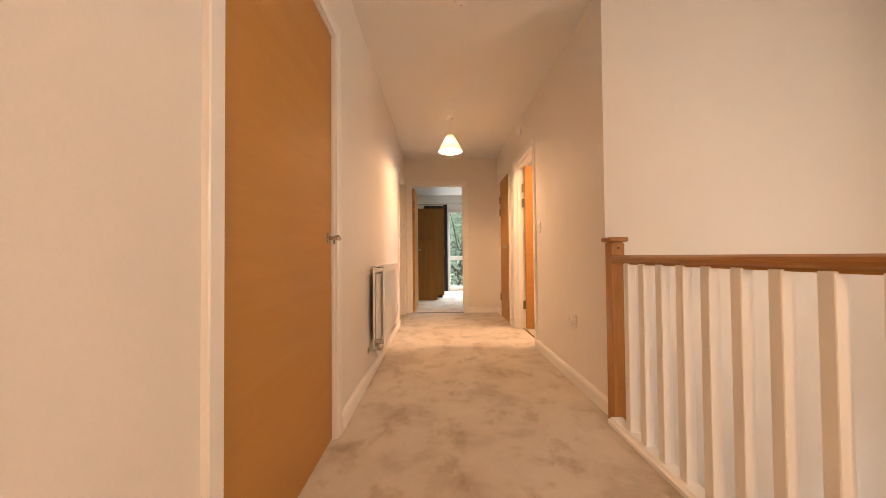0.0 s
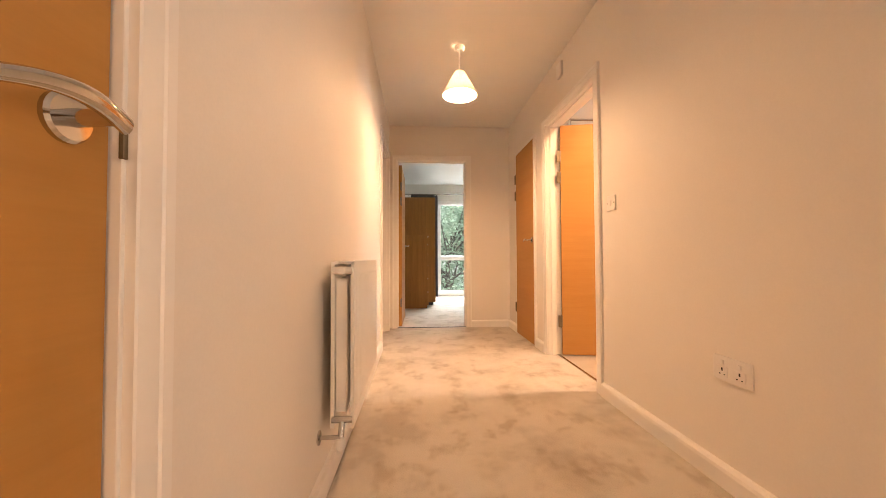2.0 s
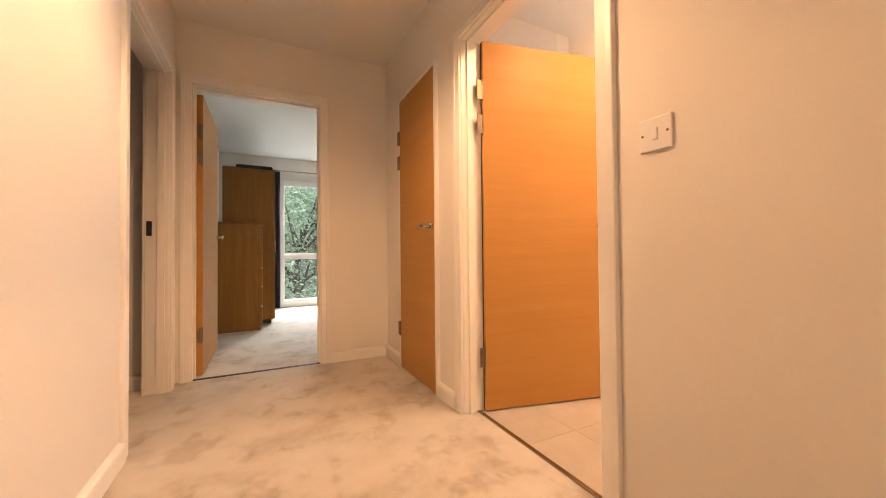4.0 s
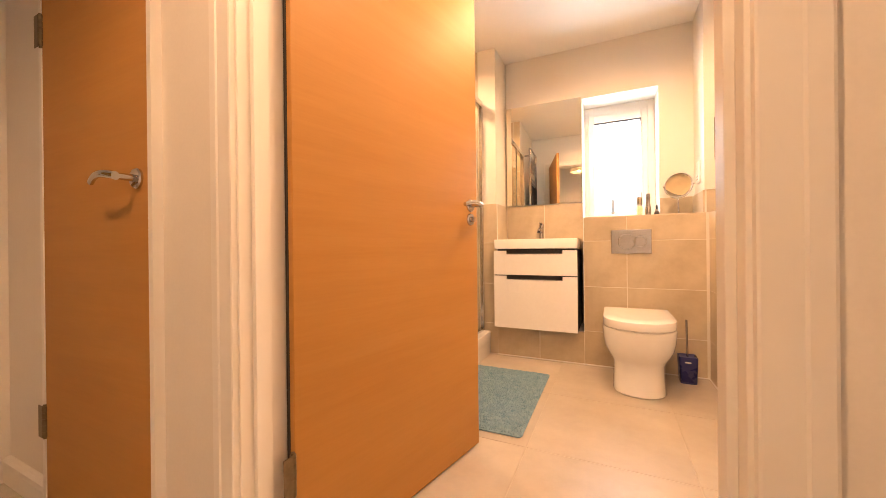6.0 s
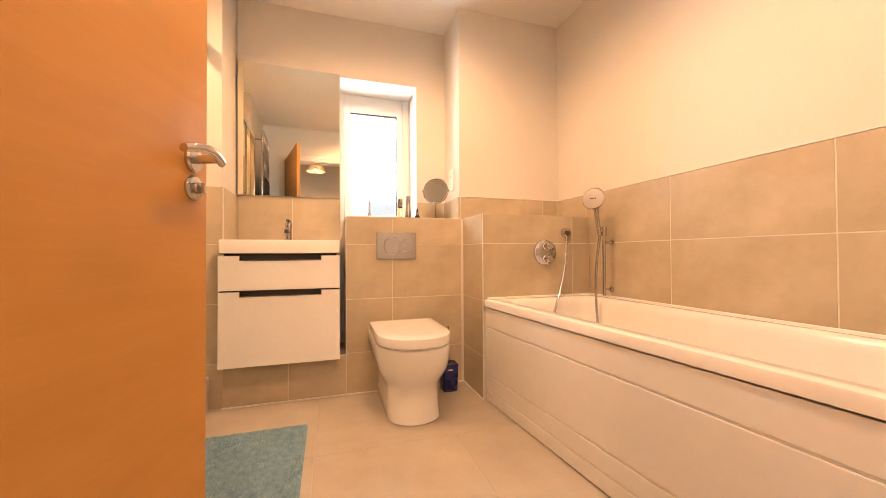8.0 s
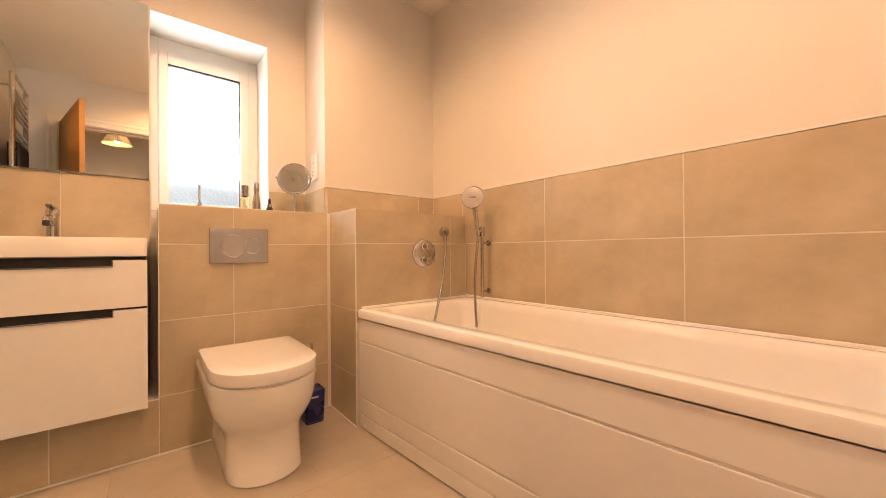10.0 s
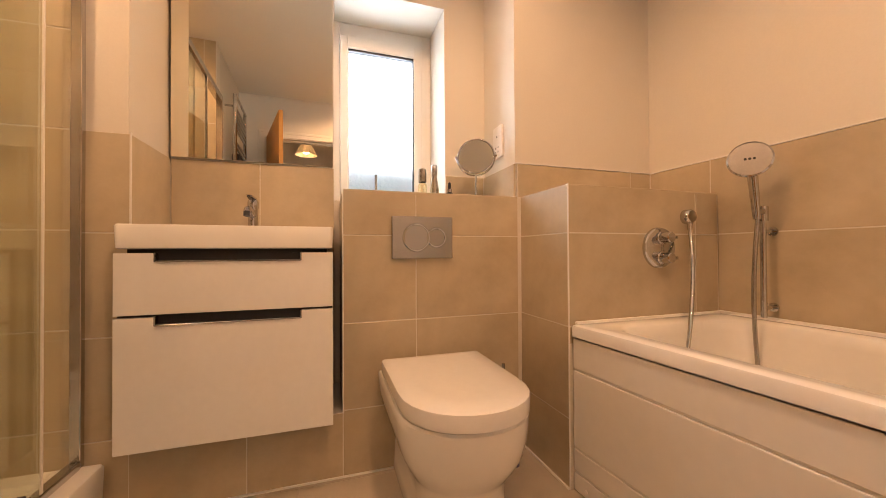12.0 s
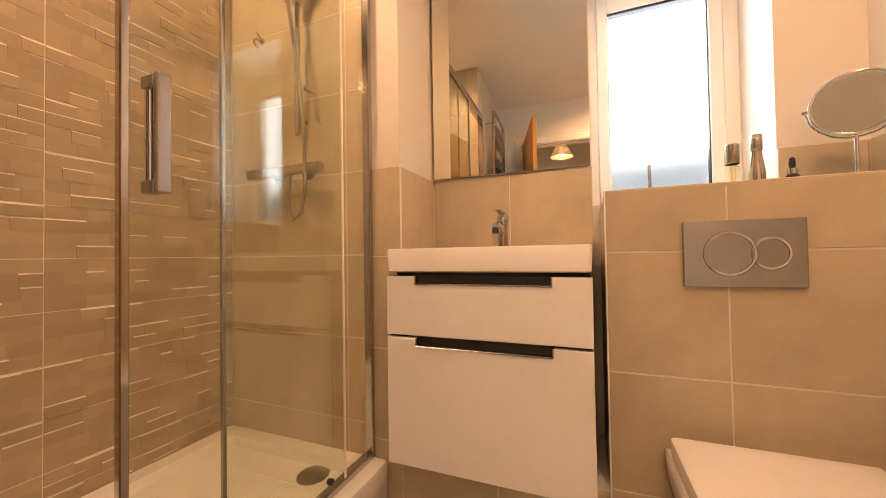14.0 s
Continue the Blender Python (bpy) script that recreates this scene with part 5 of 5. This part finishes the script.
def ledge_things():
    z = LEDGE + 0.003
    m = thing("shaving_mirror", "round chrome magnifying mirror on a stem standing on the ledge", "mirror", pose(3.50, 3.195, z - 0.0105, 0, 0, 62))
    bm = bmesh.new()
    lathe(bm, [(0.0001, 0.012), (0.02, 0.011), (0.05, 0.004), (0.052, 0.0), (0.0001, 0.0)], 32)
    part("foot", bm, "chrome", m, "", True)
    part("stem", tube(bmesh.new(), (0, 0, 0.011), (0, 0, 0.127), 0.0045, None, 12), "chrome", m, "", True)
    bm = bmesh.new()
    sweep(bm, [(0.089 * math.cos(a), 0, 0.215 + 0.089 * math.sin(a)) for a in [math.pi + math.pi * i / 24 for i in range(25)]], 0.003, 8)
    part("yoke", bm, "chrome", m, "", True)
    turn = Matrix.Translation((0, 0, 0.215)) @ pose(0, 0, 0, 99, 0, 0)
    bm = bmesh.new()
    sweep(bm, [(0.083 * math.cos(2 * math.pi * i / 40), 0.083 * math.sin(2 * math.pi * i / 40), 0) for i in range(41)], 0.005, 10)
    bmesh.ops.transform(bm, matrix=turn, verts=bm.verts)
    part("rim", bm, "chrome", m, "", True)
    bm = bmesh.new()
    lathe(bm, [(0.0001, 0.0015), (0.081, 0.0025), (0.081, -0.0025), (0.0001, -0.0015)], 40)
    bmesh.ops.transform(bm, matrix=turn, verts=bm.verts)
    part("glass", bm, "mirror", m, "mirror glass", True)
    for sx in (-1, 1):
        part("pivot", tube(bmesh.new(), (sx * 0.082, 0, 0.215), (sx * 0.097, 0, 0.215), 0.005, None, 10), "chrome", m, "", True)

    b = thing("perfume_bottle", "glass perfume bottle with a tall silver cap on the window ledge", "bottle", pose(3.60, 3.425, z), "toiletries on the ledge")
    bm = bmesh.new()
    lathe(bm, [(0.0001, 0.0), (0.020, 0.001), (0.021, 0.006), (0.021, 0.075), (0.017, 0.085), (0.009, 0.088), (0.009, 0.098)], 24)
    part("flask", bm, "amber", b, "pale amber glass flask", True)
    bm = bmesh.new()
    lathe(bm, [(0.0185, 0.092), (0.0195, 0.094), (0.0195, 0.150), (0.017, 0.153), (0.0001, 0.154)], 24)
    part("cap", bm, "silver", b, "silver cap", True)
    b = thing("spray_bottle", "slim curved silver bottle on the window ledge", "bottle", pose(3.58, 3.372, z), "toiletries on the ledge")
    bm = bmesh.new()
    lathe(bm, [(0.0001, 0.0), (0.018, 0.001), (0.020, 0.02), (0.0205, 0.055), (0.016, 0.088), (0.0125, 0.11), (0.0125, 0.122)], 24)
    part("flask", bm, "silver", b, "polished silver flask", True)
    bm = bmesh.new()
    lathe(bm, [(0.0125, 0.122), (0.014, 0.124), (0.0145, 0.166), (0.012, 0.170), (0.0001, 0.171)], 20)
    part("cap", bm, "satin_metal", b, "", True)
    b = thing("dropper_bottle", "small black dropper bottle with silver collar on the ledge", "bottle", pose(3.50, 3.325, z), "toiletries on the ledge")
    bm = bmesh.new()
    lathe(bm, [(0.0001, 0.0), (0.016, 0.0), (0.0175, 0.003), (0.0175, 0.022), (0.013, 0.03), (0.009, 0.033)], 20)
    part("flask", bm, "dark", b, "", True)
    bm = bmesh.new()
    lathe(bm, [(0.0105, 0.032), (0.0105, 0.047), (0.006, 0.048)], 16)
    part("collar", bm, "chrome", b, "", True)
    bm = bmesh.new()
    lathe(bm, [(0.0065, 0.047), (0.0075, 0.06), (0.006, 0.075), (0.0001, 0.079)], 14)
    part("teat", bm, "dark", b, "black rubber teat", True)
    part("window_handle", boxed((-0.012 + 0.218, 0.012 + 0.218, -0.012, 0.0, 0.055, 0.082), (0.212, 0.224, -0.024, -0.010, 0.062, 0.178), bevel=0.003, seg=2), "satin_metal", bath_window, "grey metal casement handle")
    s = thing("shaver_socket", "white shaver socket plate on the side of the window recess", "socket", pose(3.496, 3.085 - TW, 1.335, 0, 0, 180))
    part("plate", boxed((-0.043, 0.043, -0.012, 0.001, -0.074, 0.074), bevel=0.004, seg=2), "plastic", s)
    for x, z in ((-0.0115, -0.026), (0.0115, -0.026), (-0.0115, -0.046), (0.0115, -0.046), (0.0, 0.025)):
        part("pin_hole", boxed((x - 0.003, x + 0.003, -0.0128, -0.011, z - 0.004, z + 0.004)), "dark", s, "dark pin hole")


ledge_things()

# ---- shower ----
GY = 4.575
tray_top = 0.178
bm = bmesh.new()
cx, cy, w, d = (2.187 + 3.357) / 2, (4.505 + 5.284) / 2, 3.357 - 2.189, 5.282 - 4.505
loft(bm, [rounded(cx, cy, w - 0.004, d - 0.006, 0.012, 0.0), rounded(cx, cy, w - 0.004, d - 0.006, 0.012, 0.10), rounded(cx, cy, w - 0.004, d - 0.004, 0.012, 0.105), rounded(cx, cy, w, d, 0.014, tray_top - 0.006), rounded(cx, cy, w - 0.008, d - 0.008, 0.014, tray_top),
          rounded(cx, cy + 0.01, w - 0.13, d - 0.15, 0.04, tray_top), rounded(cx, cy + 0.01, w - 0.16, d - 0.18, 0.05, tray_top - 0.028), rounded(cx + 0.25, cy - 0.05, 0.2, 0.2, 0.09, tray_top - 0.034)])
tray = tagged(part("shower_tray", bm, "acrylic", None, "", True), "white low shower tray on the tiled floor", "shower tray")
bm = bmesh.new()
lathe(bm, [(0.0001, 0.010), (0.035, 0.010), (0.052, 0.006), (0.056, 0.0)], 32, (3.235, 4.735, tray_top - 0.033))
part("drain_cover", bm, "satin_metal", tray, "round chrome drain cover", True)


def enclosure():
    e = thing("shower_enclosure", "glass shower enclosure with a sliding door pushed half open, chrome profiles", "shower screen", pose(0, 0, 0))
    zt = 2.02
    x0, x1 = 2.188, 3.357
    z0 = tray_top + 0.001
    part("wall_profile", boxed((x1 - 0.020, x1, GY - 0.015, GY + 0.017, z0, zt), bevel=0.003, seg=2), "chrome", e)
    part("wall_profile", boxed((x0, x0 + 0.024, GY - 0.022, GY + 0.022, z0, zt), bevel=0.003, seg=2), "chrome", e)
    part("top_rail", boxed((x0 + 0.024, x1 - 0.024, GY - 0.024, GY + 0.024, zt - 0.045, zt), bevel=0.005, seg=2), "chrome", e)
    part("bottom_rail", boxed((x0 + 0.024, x1 - 0.024, GY - 0.018, GY + 0.018, z0, z0 + 0.022), bevel=0.004, seg=2), "chrome", e)
    f = part("fixed_pane", boxed((2.81, x1 - 0.015, GY + 0.008, GY + 0.013, z0 + 0.02, zt - 0.04)), "shower_glass", e, "fixed glass pane")
    f.visible_shadow = False
    part("pane_edge", boxed((2.806, 2.814, GY + 0.006, GY + 0.016, z0 + 0.02, zt - 0.04), bevel=0.001), "satin_metal", f, "slim chrome edge")
    s = part("sliding_pane", boxed((2.625, 3.19, GY - 0.013, GY - 0.008, z0 + 0.022, zt - 0.04)), "shower_glass", e, "sliding glass door")
    s.visible_shadow = False
    part("pane_edge", boxed((2.614, 2.628, GY - 0.02, GY - 0.004, z0 + 0.022, zt - 0.04), bevel=0.002), "chrome", s, "chrome closing edge")
    part("pane_edge", boxed((3.187, 3.193, GY - 0.014, GY - 0.007, z0 + 0.022, zt - 0.04)), "acrylic", s, "clear seal strip")
    bm = bmesh.new()
    hx, hz0, hz1 = 2.657, 0.998, 1.203
    box(bm, hx - 0.012, hx + 0.012, GY - 0.062, GY - 0.048, hz0, hz1, bevel=0.004, seg=2)
    for z in (hz0 + 0.012, hz1 - 0.012):
        box(bm, hx - 0.011, hx + 0.011, GY - 0.05, GY - 0.012, z - 0.011, z + 0.011, bevel=0.003, seg=2)
    grip = part("pull_handle", bm, "satin_metal", s, "square chrome pull handle")
    part("handle_bar", tube(bmesh.new(), (hx, GY - 0.022, hz0 + 0.006), (hx, GY - 0.022, hz1 - 0.006), 0.0085, None, 18), "chrome", grip, "polished round bar", True)
    for x in (2.72, 3.12):
        part("roller", tube(bmesh.new(), (x, GY - 0.02, z0 + 0.05), (x, GY - 0.004, z0 + 0.05), 0.009, None, 18), "dark", s, "dark roller", True)


enclosure()


def shower_set():
    v = thing("shower_set", "chrome thermostatic bar valve with riser rail and hose on tiles", "shower", pose(END + 0.014, 4.93, 0.012, 0, 0, -90))
    bm = bmesh.new()
    tube(bm, (-0.13, -0.055, 1.205), (0.13, -0.055, 1.205), 0.019, None, 20)
    for sx in (-1, 1):
        tube(bm, (sx * 0.075, 0, 1.205), (sx * 0.075, -0.055, 1.205), 0.014, None, 16)
        tube(bm, (sx * 0.075, 0, 1.205), (sx * 0.075, -0.008, 1.205), 0.03, None, 20)
        tube(bm, (sx * 0.13, -0.055, 1.205), (sx * 0.175, -0.055, 1.205), 0.022, None, 20)
    part("bar_valve", bm, "chrome", v, "", True)
    part("riser", tube(bmesh.new(), (0.06, -0.045, 1.34), (0.06, -0.045, 2.10), 0.0105, None, 16), "chrome", v, "", True)
    for z in (1.40, 2.06):
        part("bracket", tube(bmesh.new(), (0.06, 0, z), (0.06, -0.045, z), 0.009, None, 14), "chrome", v, "", True)
    bm = bmesh.new()
    tube(bm, (0.06, -0.045, 1.84), (0.06, -0.045, 1.90), 0.018, None, 18)
    tube(bm, (0.06, -0.05, 1.87), (0.06, -0.095, 1.88), 0.012, None, 14)
    part("slider", bm, "chrome", v, "", True)
    bm = bmesh.new()
    tube(bm, (0.06, -0.09, 1.82), (0.06, -0.12, 2.0), 0.011, 0.014, 14)
    lathe(bm, [(0.0001, 0.012), (0.03, 0.01), (0.047, 0.0), (0.044, -0.012), (0.0001, -0.014)], 28, (0.06, -0.14, 2.02))
    part("hand_shower", bm, "chrome", v, "", True)
    bm = bmesh.new()
    pts = [(0.03, -0.055, 1.185), (0.027, -0.06, 1.10), (0.036, -0.065, 1.035), (0.066, -0.07, 1.005), (0.100, -0.07, 1.035), (0.118, -0.07, 1.13), (0.116, -0.07, 1.30), (0.102, -0.075, 1.5), (0.082, -0.085, 1.68), (0.062, -0.09, 1.82)]
    pts = [tuple(v * s0 + w2 * s1 for v, w2 in zip(p, q)) for p, q in zip(pts, pts[1:]) for s0, s1 in ((1, 0), (0.5, 0.5))] + [pts[-1]]
    sweep(bm, pts, 0.0072, 10)
    part("hose", bm, "chrome", v, "ribbed metal hose", True)
    bm = bmesh.new()
    tube(bm, (0.110, 0, 1.50), (0.110, -0.06, 1.50), 0.005, None, 10)
    tube(bm, (0.110, -0.06, 1.50), (0.125, -0.072, 1.50), 0.006, None, 10)
    part("hose_clip", bm, "chrome", v, "", True)
    h = thing("robe_hook", "small chrome hook fixed to the shower tiles", "hook", pose(END + 0.014, 5.10, 1.79, 0, 0, -90))
    bm = bmesh.new()
    tube(bm, (0, 0, 0), (0, -0.006, 0), 0.014, None, 18)
    sweep(bm, [(0, -0.004, 0.0), (0, -0.03, -0.004), (0, -0.042, -0.02), (0, -0.036, -0.036), (0, -0.024, -0.036)], 0.0045, 10)
    sweep(bm, [(0, -0.004, 0.004), (0, -0.022, 0.02), (0, -0.03, 0.026)], 0.004, 10)
    part("hook_body", bm, "chrome", h, "", True)


shower_set()


def towel_radiator():
    t = thing("towel_radiator", "chrome ladder towel radiator on the wall behind the door", "towel radiator", pose(1.42, 4.60, 0))
    for x in (0.0, 0.48):
        part("upright", tube(bmesh.new(), (x, -0.075, 0.95), (x, -0.075, 2.17), 0.016, None, 18), "chrome", t, "", True)
        for z in (1.05, 2.07):
            part("wall_stay", tube(bmesh.new(), (x, 0, z), (x, -0.075, z), 0.009, None, 12), "chrome", t, "", True)
    z = 1.0
    k = 0
    while z < 2.17:
        part("rung", tube(bmesh.new(), (0.0, -0.083, z), (0.48, -0.083, z), 0.011, None, 14), "chrome", t, "", True)
        k += 1
        z += 0.045 if k % 5 else 0.11
    o = tagged(part("towel", boxed((1.50, 1.86, 4.496, 4.512, 1.25, 1.66), (1.50, 1.86, 4.540, 4.556, 1.33, 1.66), (1.50, 1.86, 4.496, 4.556, 1.656, 1.672), bevel=0.006, seg=2), "bag"), "black towel folded over the towel radiator rungs", "towel")


towel_radiator()


def bath_mat():
    t = thing("bath_mat", "teal chenille bath mat lying on the tiled floor", "bath mat", pose(2.17, 3.982, 0.0015, 0, 0, 0.6))
    w, d = 0.845, 0.555
    bm = bmesh.new()
    loft(bm, [rounded(w / 2, d / 2, w - 0.006, d - 0.006, 0.02, 0.0), rounded(w / 2, d / 2, w, d, 0.02, 0.003), rounded(w / 2, d / 2, w, d, 0.02, 0.007), rounded(w / 2, d / 2, w - 0.008, d - 0.008, 0.02, 0.009)])
    part("backing", bm, "mat_cloth", t, "", True)
    rng = random.Random(5)
    vs, fs = [], []
    pitch = 0.0125
    nx, ny = int(w / pitch) - 1, int(d / pitch) - 1
    for i in range(nx):
        for j in range(ny):
            x = pitch * (i + 1) + rng.uniform(-0.003, 0.003)
            y = pitch * (j + 1) + rng.uniform(-0.003, 0.003)
            r = rng.uniform(0.0052, 0.0072)
            h = rng.uniform(0.005, 0.010)
            dx, dy = rng.uniform(-0.004, 0.004), rng.uniform(-0.004, 0.004)
            k = len(vs)
            for q in range(5):
                a = 2 * math.pi * q / 5 + i
                vs.append((x + r * math.cos(a), y + r * math.sin(a), 0.0085))
            for q in range(5):
                a = 2 * math.pi * q / 5 + i
                vs.append((x + dx * 0.6 + r * 0.8 * math.cos(a), y + dy * 0.6 + r * 0.8 * math.sin(a), 0.0085 + h * 0.7))
            vs.append((x + dx, y + dy, 0.0085 + h))
            for q in range(5):
                fs.append((k + q, k + (q + 1) % 5, k + 5 + (q + 1) % 5, k + 5 + q))
                fs.append((k + 5 + q, k + 5 + (q + 1) % 5, k + 10))
    me = bpy.data.meshes.new("tufted_top")
    me.from_pydata(vs, [], fs)
    me.shade_smooth()
    me.materials.append(MAT["mat_cloth"])
    o = new("tufted_top", me)
    o.parent = t
    o["kind"] = "stuff"


bath_mat()

lay_room(known)

# ---- bedroom things ----


def chest():
    c = thing("chest_of_drawers", "brown wooden chest of drawers standing on the bedroom carpet", "chest of drawers", pose(-0.385, 7.345, 0))
    w, d, h = 0.57, 0.75, 1.225
    part("side_panel", boxed((0, w - 0.022, 0, 0.02, 0.0, h - 0.02), bevel=0.0015), "cab_wood", c)
    part("side_panel", boxed((0, w - 0.022, d - 0.02, d, 0.0, h - 0.02), bevel=0.0015), "cab_wood", c)
    part("back_panel", boxed((0, 0.01, 0.02, d - 0.02, 0.0, h - 0.02)), "cab_wood", c)
    part("bottom_panel", boxed((0.01, w - 0.03, 0.02, d - 0.02, 0.03, 0.05)), "cab_wood", c)
    part("top", boxed((-0.004, w + 0.006, -0.004, d + 0.004, h - 0.02, h), bevel=0.003), "cab_wood", c)
    z = 0.05
    for hh in (0.225, 0.225, 0.215, 0.19, 0.165, 0.125):
        part("drawer", boxed((w - 0.022, w - 0.002, 0.004, d - 0.004, z + 0.003, z + hh - 0.012), bevel=0.002), "cab_wood", c)
        z += hh + 0.0
    return c


chest()


def wardrobe():
    c = thing("wardrobe", "tall brown wooden wardrobe standing on the bedroom carpet", "wardrobe", pose(-0.25, 7.76, 0))
    w, d, h = 0.57, 1.0, 1.93
    part("side_panel", boxed((0, w - 0.02, 0, 0.02, 0.05, h - 0.02), bevel=0.0015), "cab_wood", c)
    part("side_panel", boxed((0, w - 0.02, d - 0.02, d, 0.05, h - 0.02), bevel=0.0015), "cab_wood", c)
    part("back_panel", boxed((0, 0.012, 0.02, d - 0.02, 0.05, h - 0.02)), "cab_wood", c)
    part("top", boxed((-0.002, w, -0.002, d + 0.002, h - 0.02, h), bevel=0.002), "cab_wood", c)
    part("plinth", boxed((0.03, w - 0.04, 0.03, d - 0.03, 0.0, 0.052)), "dark", c, "dark recessed plinth")
    for y0 in (0.003, d / 2 + 0.001):
        dr = part("door", boxed((w - 0.019, w, y0, y0 + d / 2 - 0.004, 0.055, h - 0.022), bevel=0.002), "cab_wood", c)
        part("handle", boxed((w, w + 0.02, d / 2 + (-0.04 if y0 < 0.1 else 0.03), d / 2 + (-0.03 if y0 < 0.1 else 0.04), 0.9, 1.05), bevel=0.003), "satin_metal", dr, "metal handle")
    return c


wardrobe()
s = thing("suitcase", "flat black cloth suitcase lying on the wardrobe", "suitcase", pose(-0.12, 7.93, 1.931))
part("shell", boxed((0, 0.42, 0, 0.62, 0.0, 0.085), bevel=0.02, seg=3), "bag", s)
part("zip_band", boxed((-0.003, 0.423, -0.003, 0.623, 0.034, 0.041), bevel=0.002), "dark", s, "black zip band")
part("carry_handle", sweep(bmesh.new(), [(0.13, -0.002, 0.036), (0.15, -0.03, 0.04), (0.27, -0.03, 0.04), (0.29, -0.002, 0.036)], 0.008, 8), "dark", s, "", True)

bm = bmesh.new()
NYS = 60
rows = []
for z in (0.02, 0.5, 1.2, 1.9, 2.19):
    rows.append([bm.verts.new((0.325 + 0.11 * i / NYS + 0.01 * math.sin(i * 0.4), 9.02 + 0.028 * math.sin(i * 0.62 + 0.15 * z) + 0.008 * math.sin(i * 1.7), z)) for i in range(NYS + 1)])
for a, b in zip(rows, rows[1:]):
    for i in range(NYS):
        bm.faces.new((a[i], a[i + 1], b[i + 1], b[i]))
o = part("curtain", bm, "curtain", None, "", True)
so = o.modifiers.new("thickness", 'SOLIDIFY')
so.thickness = 0.004
tagged(o, "dark grey-violet curtain gathered beside the bedroom window", "curtain")
o = thing("curtain_pole", "thin metal curtain pole over the bedroom window", "curtain pole", pose(0, 9.02, 2.21))
part("pole", tube(bmesh.new(), (-0.35, 0, 0), (2.9, 0, 0), 0.0095, None, 12), "satin_metal", o, "", True)
for x in (-0.2, 1.3, 2.8):
    part("bracket", tube(bmesh.new(), (x, 0, 0), (x, 0.13, 0), 0.007, None, 10), "satin_metal", o, "", True)

# ---- trees outside the bedroom window ----


def tree(x, y, height, spread, seed, count):
    rng = random.Random(seed)
    t = thing("tree", "leafy green garden tree seen through the bedroom window", "tree", pose(x, y, -3.0), "garden trees")
    bm = bmesh.new()
    sweep_pts = [(0.1 * math.sin(k * 0.9), 0.08 * math.cos(k * 1.1), height * 0.62 * k / 8) for k in range(9)]
    for k, (p, q) in enumerate(zip(sweep_pts, sweep_pts[1:])):
        tube(bm, p, q, 0.17 - 0.014 * k, 0.17 - 0.014 * (k + 1), 12)
    tips = []
    for k in range(34):
        z = height * rng.uniform(0.16, 0.62)
        a = rng.uniform(0, 2 * math.pi)
        ln = spread * rng.uniform(0.45, 1.0)
        base = Vector((0, 0, z))
        tip = Vector((ln * math.cos(a), ln * math.sin(a), z + height * rng.uniform(0.05, 0.34)))
        mid = (base + tip) / 2 + Vector((0, 0, -0.15))
        tube(bm, base, mid, 0.05, 0.032, 7)
        tube(bm, mid, tip, 0.032, 0.012, 7)
        tips += [tip, mid, (mid + tip) / 2]
    part("trunk", bm, "bark", t, "grey trunk and limbs", True)
    vs, fs = [], []
    for k in range(count):
        c = rng.choice(tips) + Vector((rng.gauss(0, 0.42), rng.gauss(0, 0.42), rng.gauss(0, 0.36)))
        sz = rng.uniform(0.04, 0.085)
        u = Vector((rng.uniform(-1, 1), rng.uniform(-1, 1), rng.uniform(-0.6, 0.6))).normalized()
        v = u.cross(Vector((rng.uniform(-1, 1), rng.uniform(-1, 1), rng.uniform(-1, 1)))).normalized()
        i = len(vs)
        vs += [c - u * sz, c + v * sz * 0.45, c + u * sz, c - v * sz * 0.45]
        fs.append((i, i + 1, i + 2, i + 3))
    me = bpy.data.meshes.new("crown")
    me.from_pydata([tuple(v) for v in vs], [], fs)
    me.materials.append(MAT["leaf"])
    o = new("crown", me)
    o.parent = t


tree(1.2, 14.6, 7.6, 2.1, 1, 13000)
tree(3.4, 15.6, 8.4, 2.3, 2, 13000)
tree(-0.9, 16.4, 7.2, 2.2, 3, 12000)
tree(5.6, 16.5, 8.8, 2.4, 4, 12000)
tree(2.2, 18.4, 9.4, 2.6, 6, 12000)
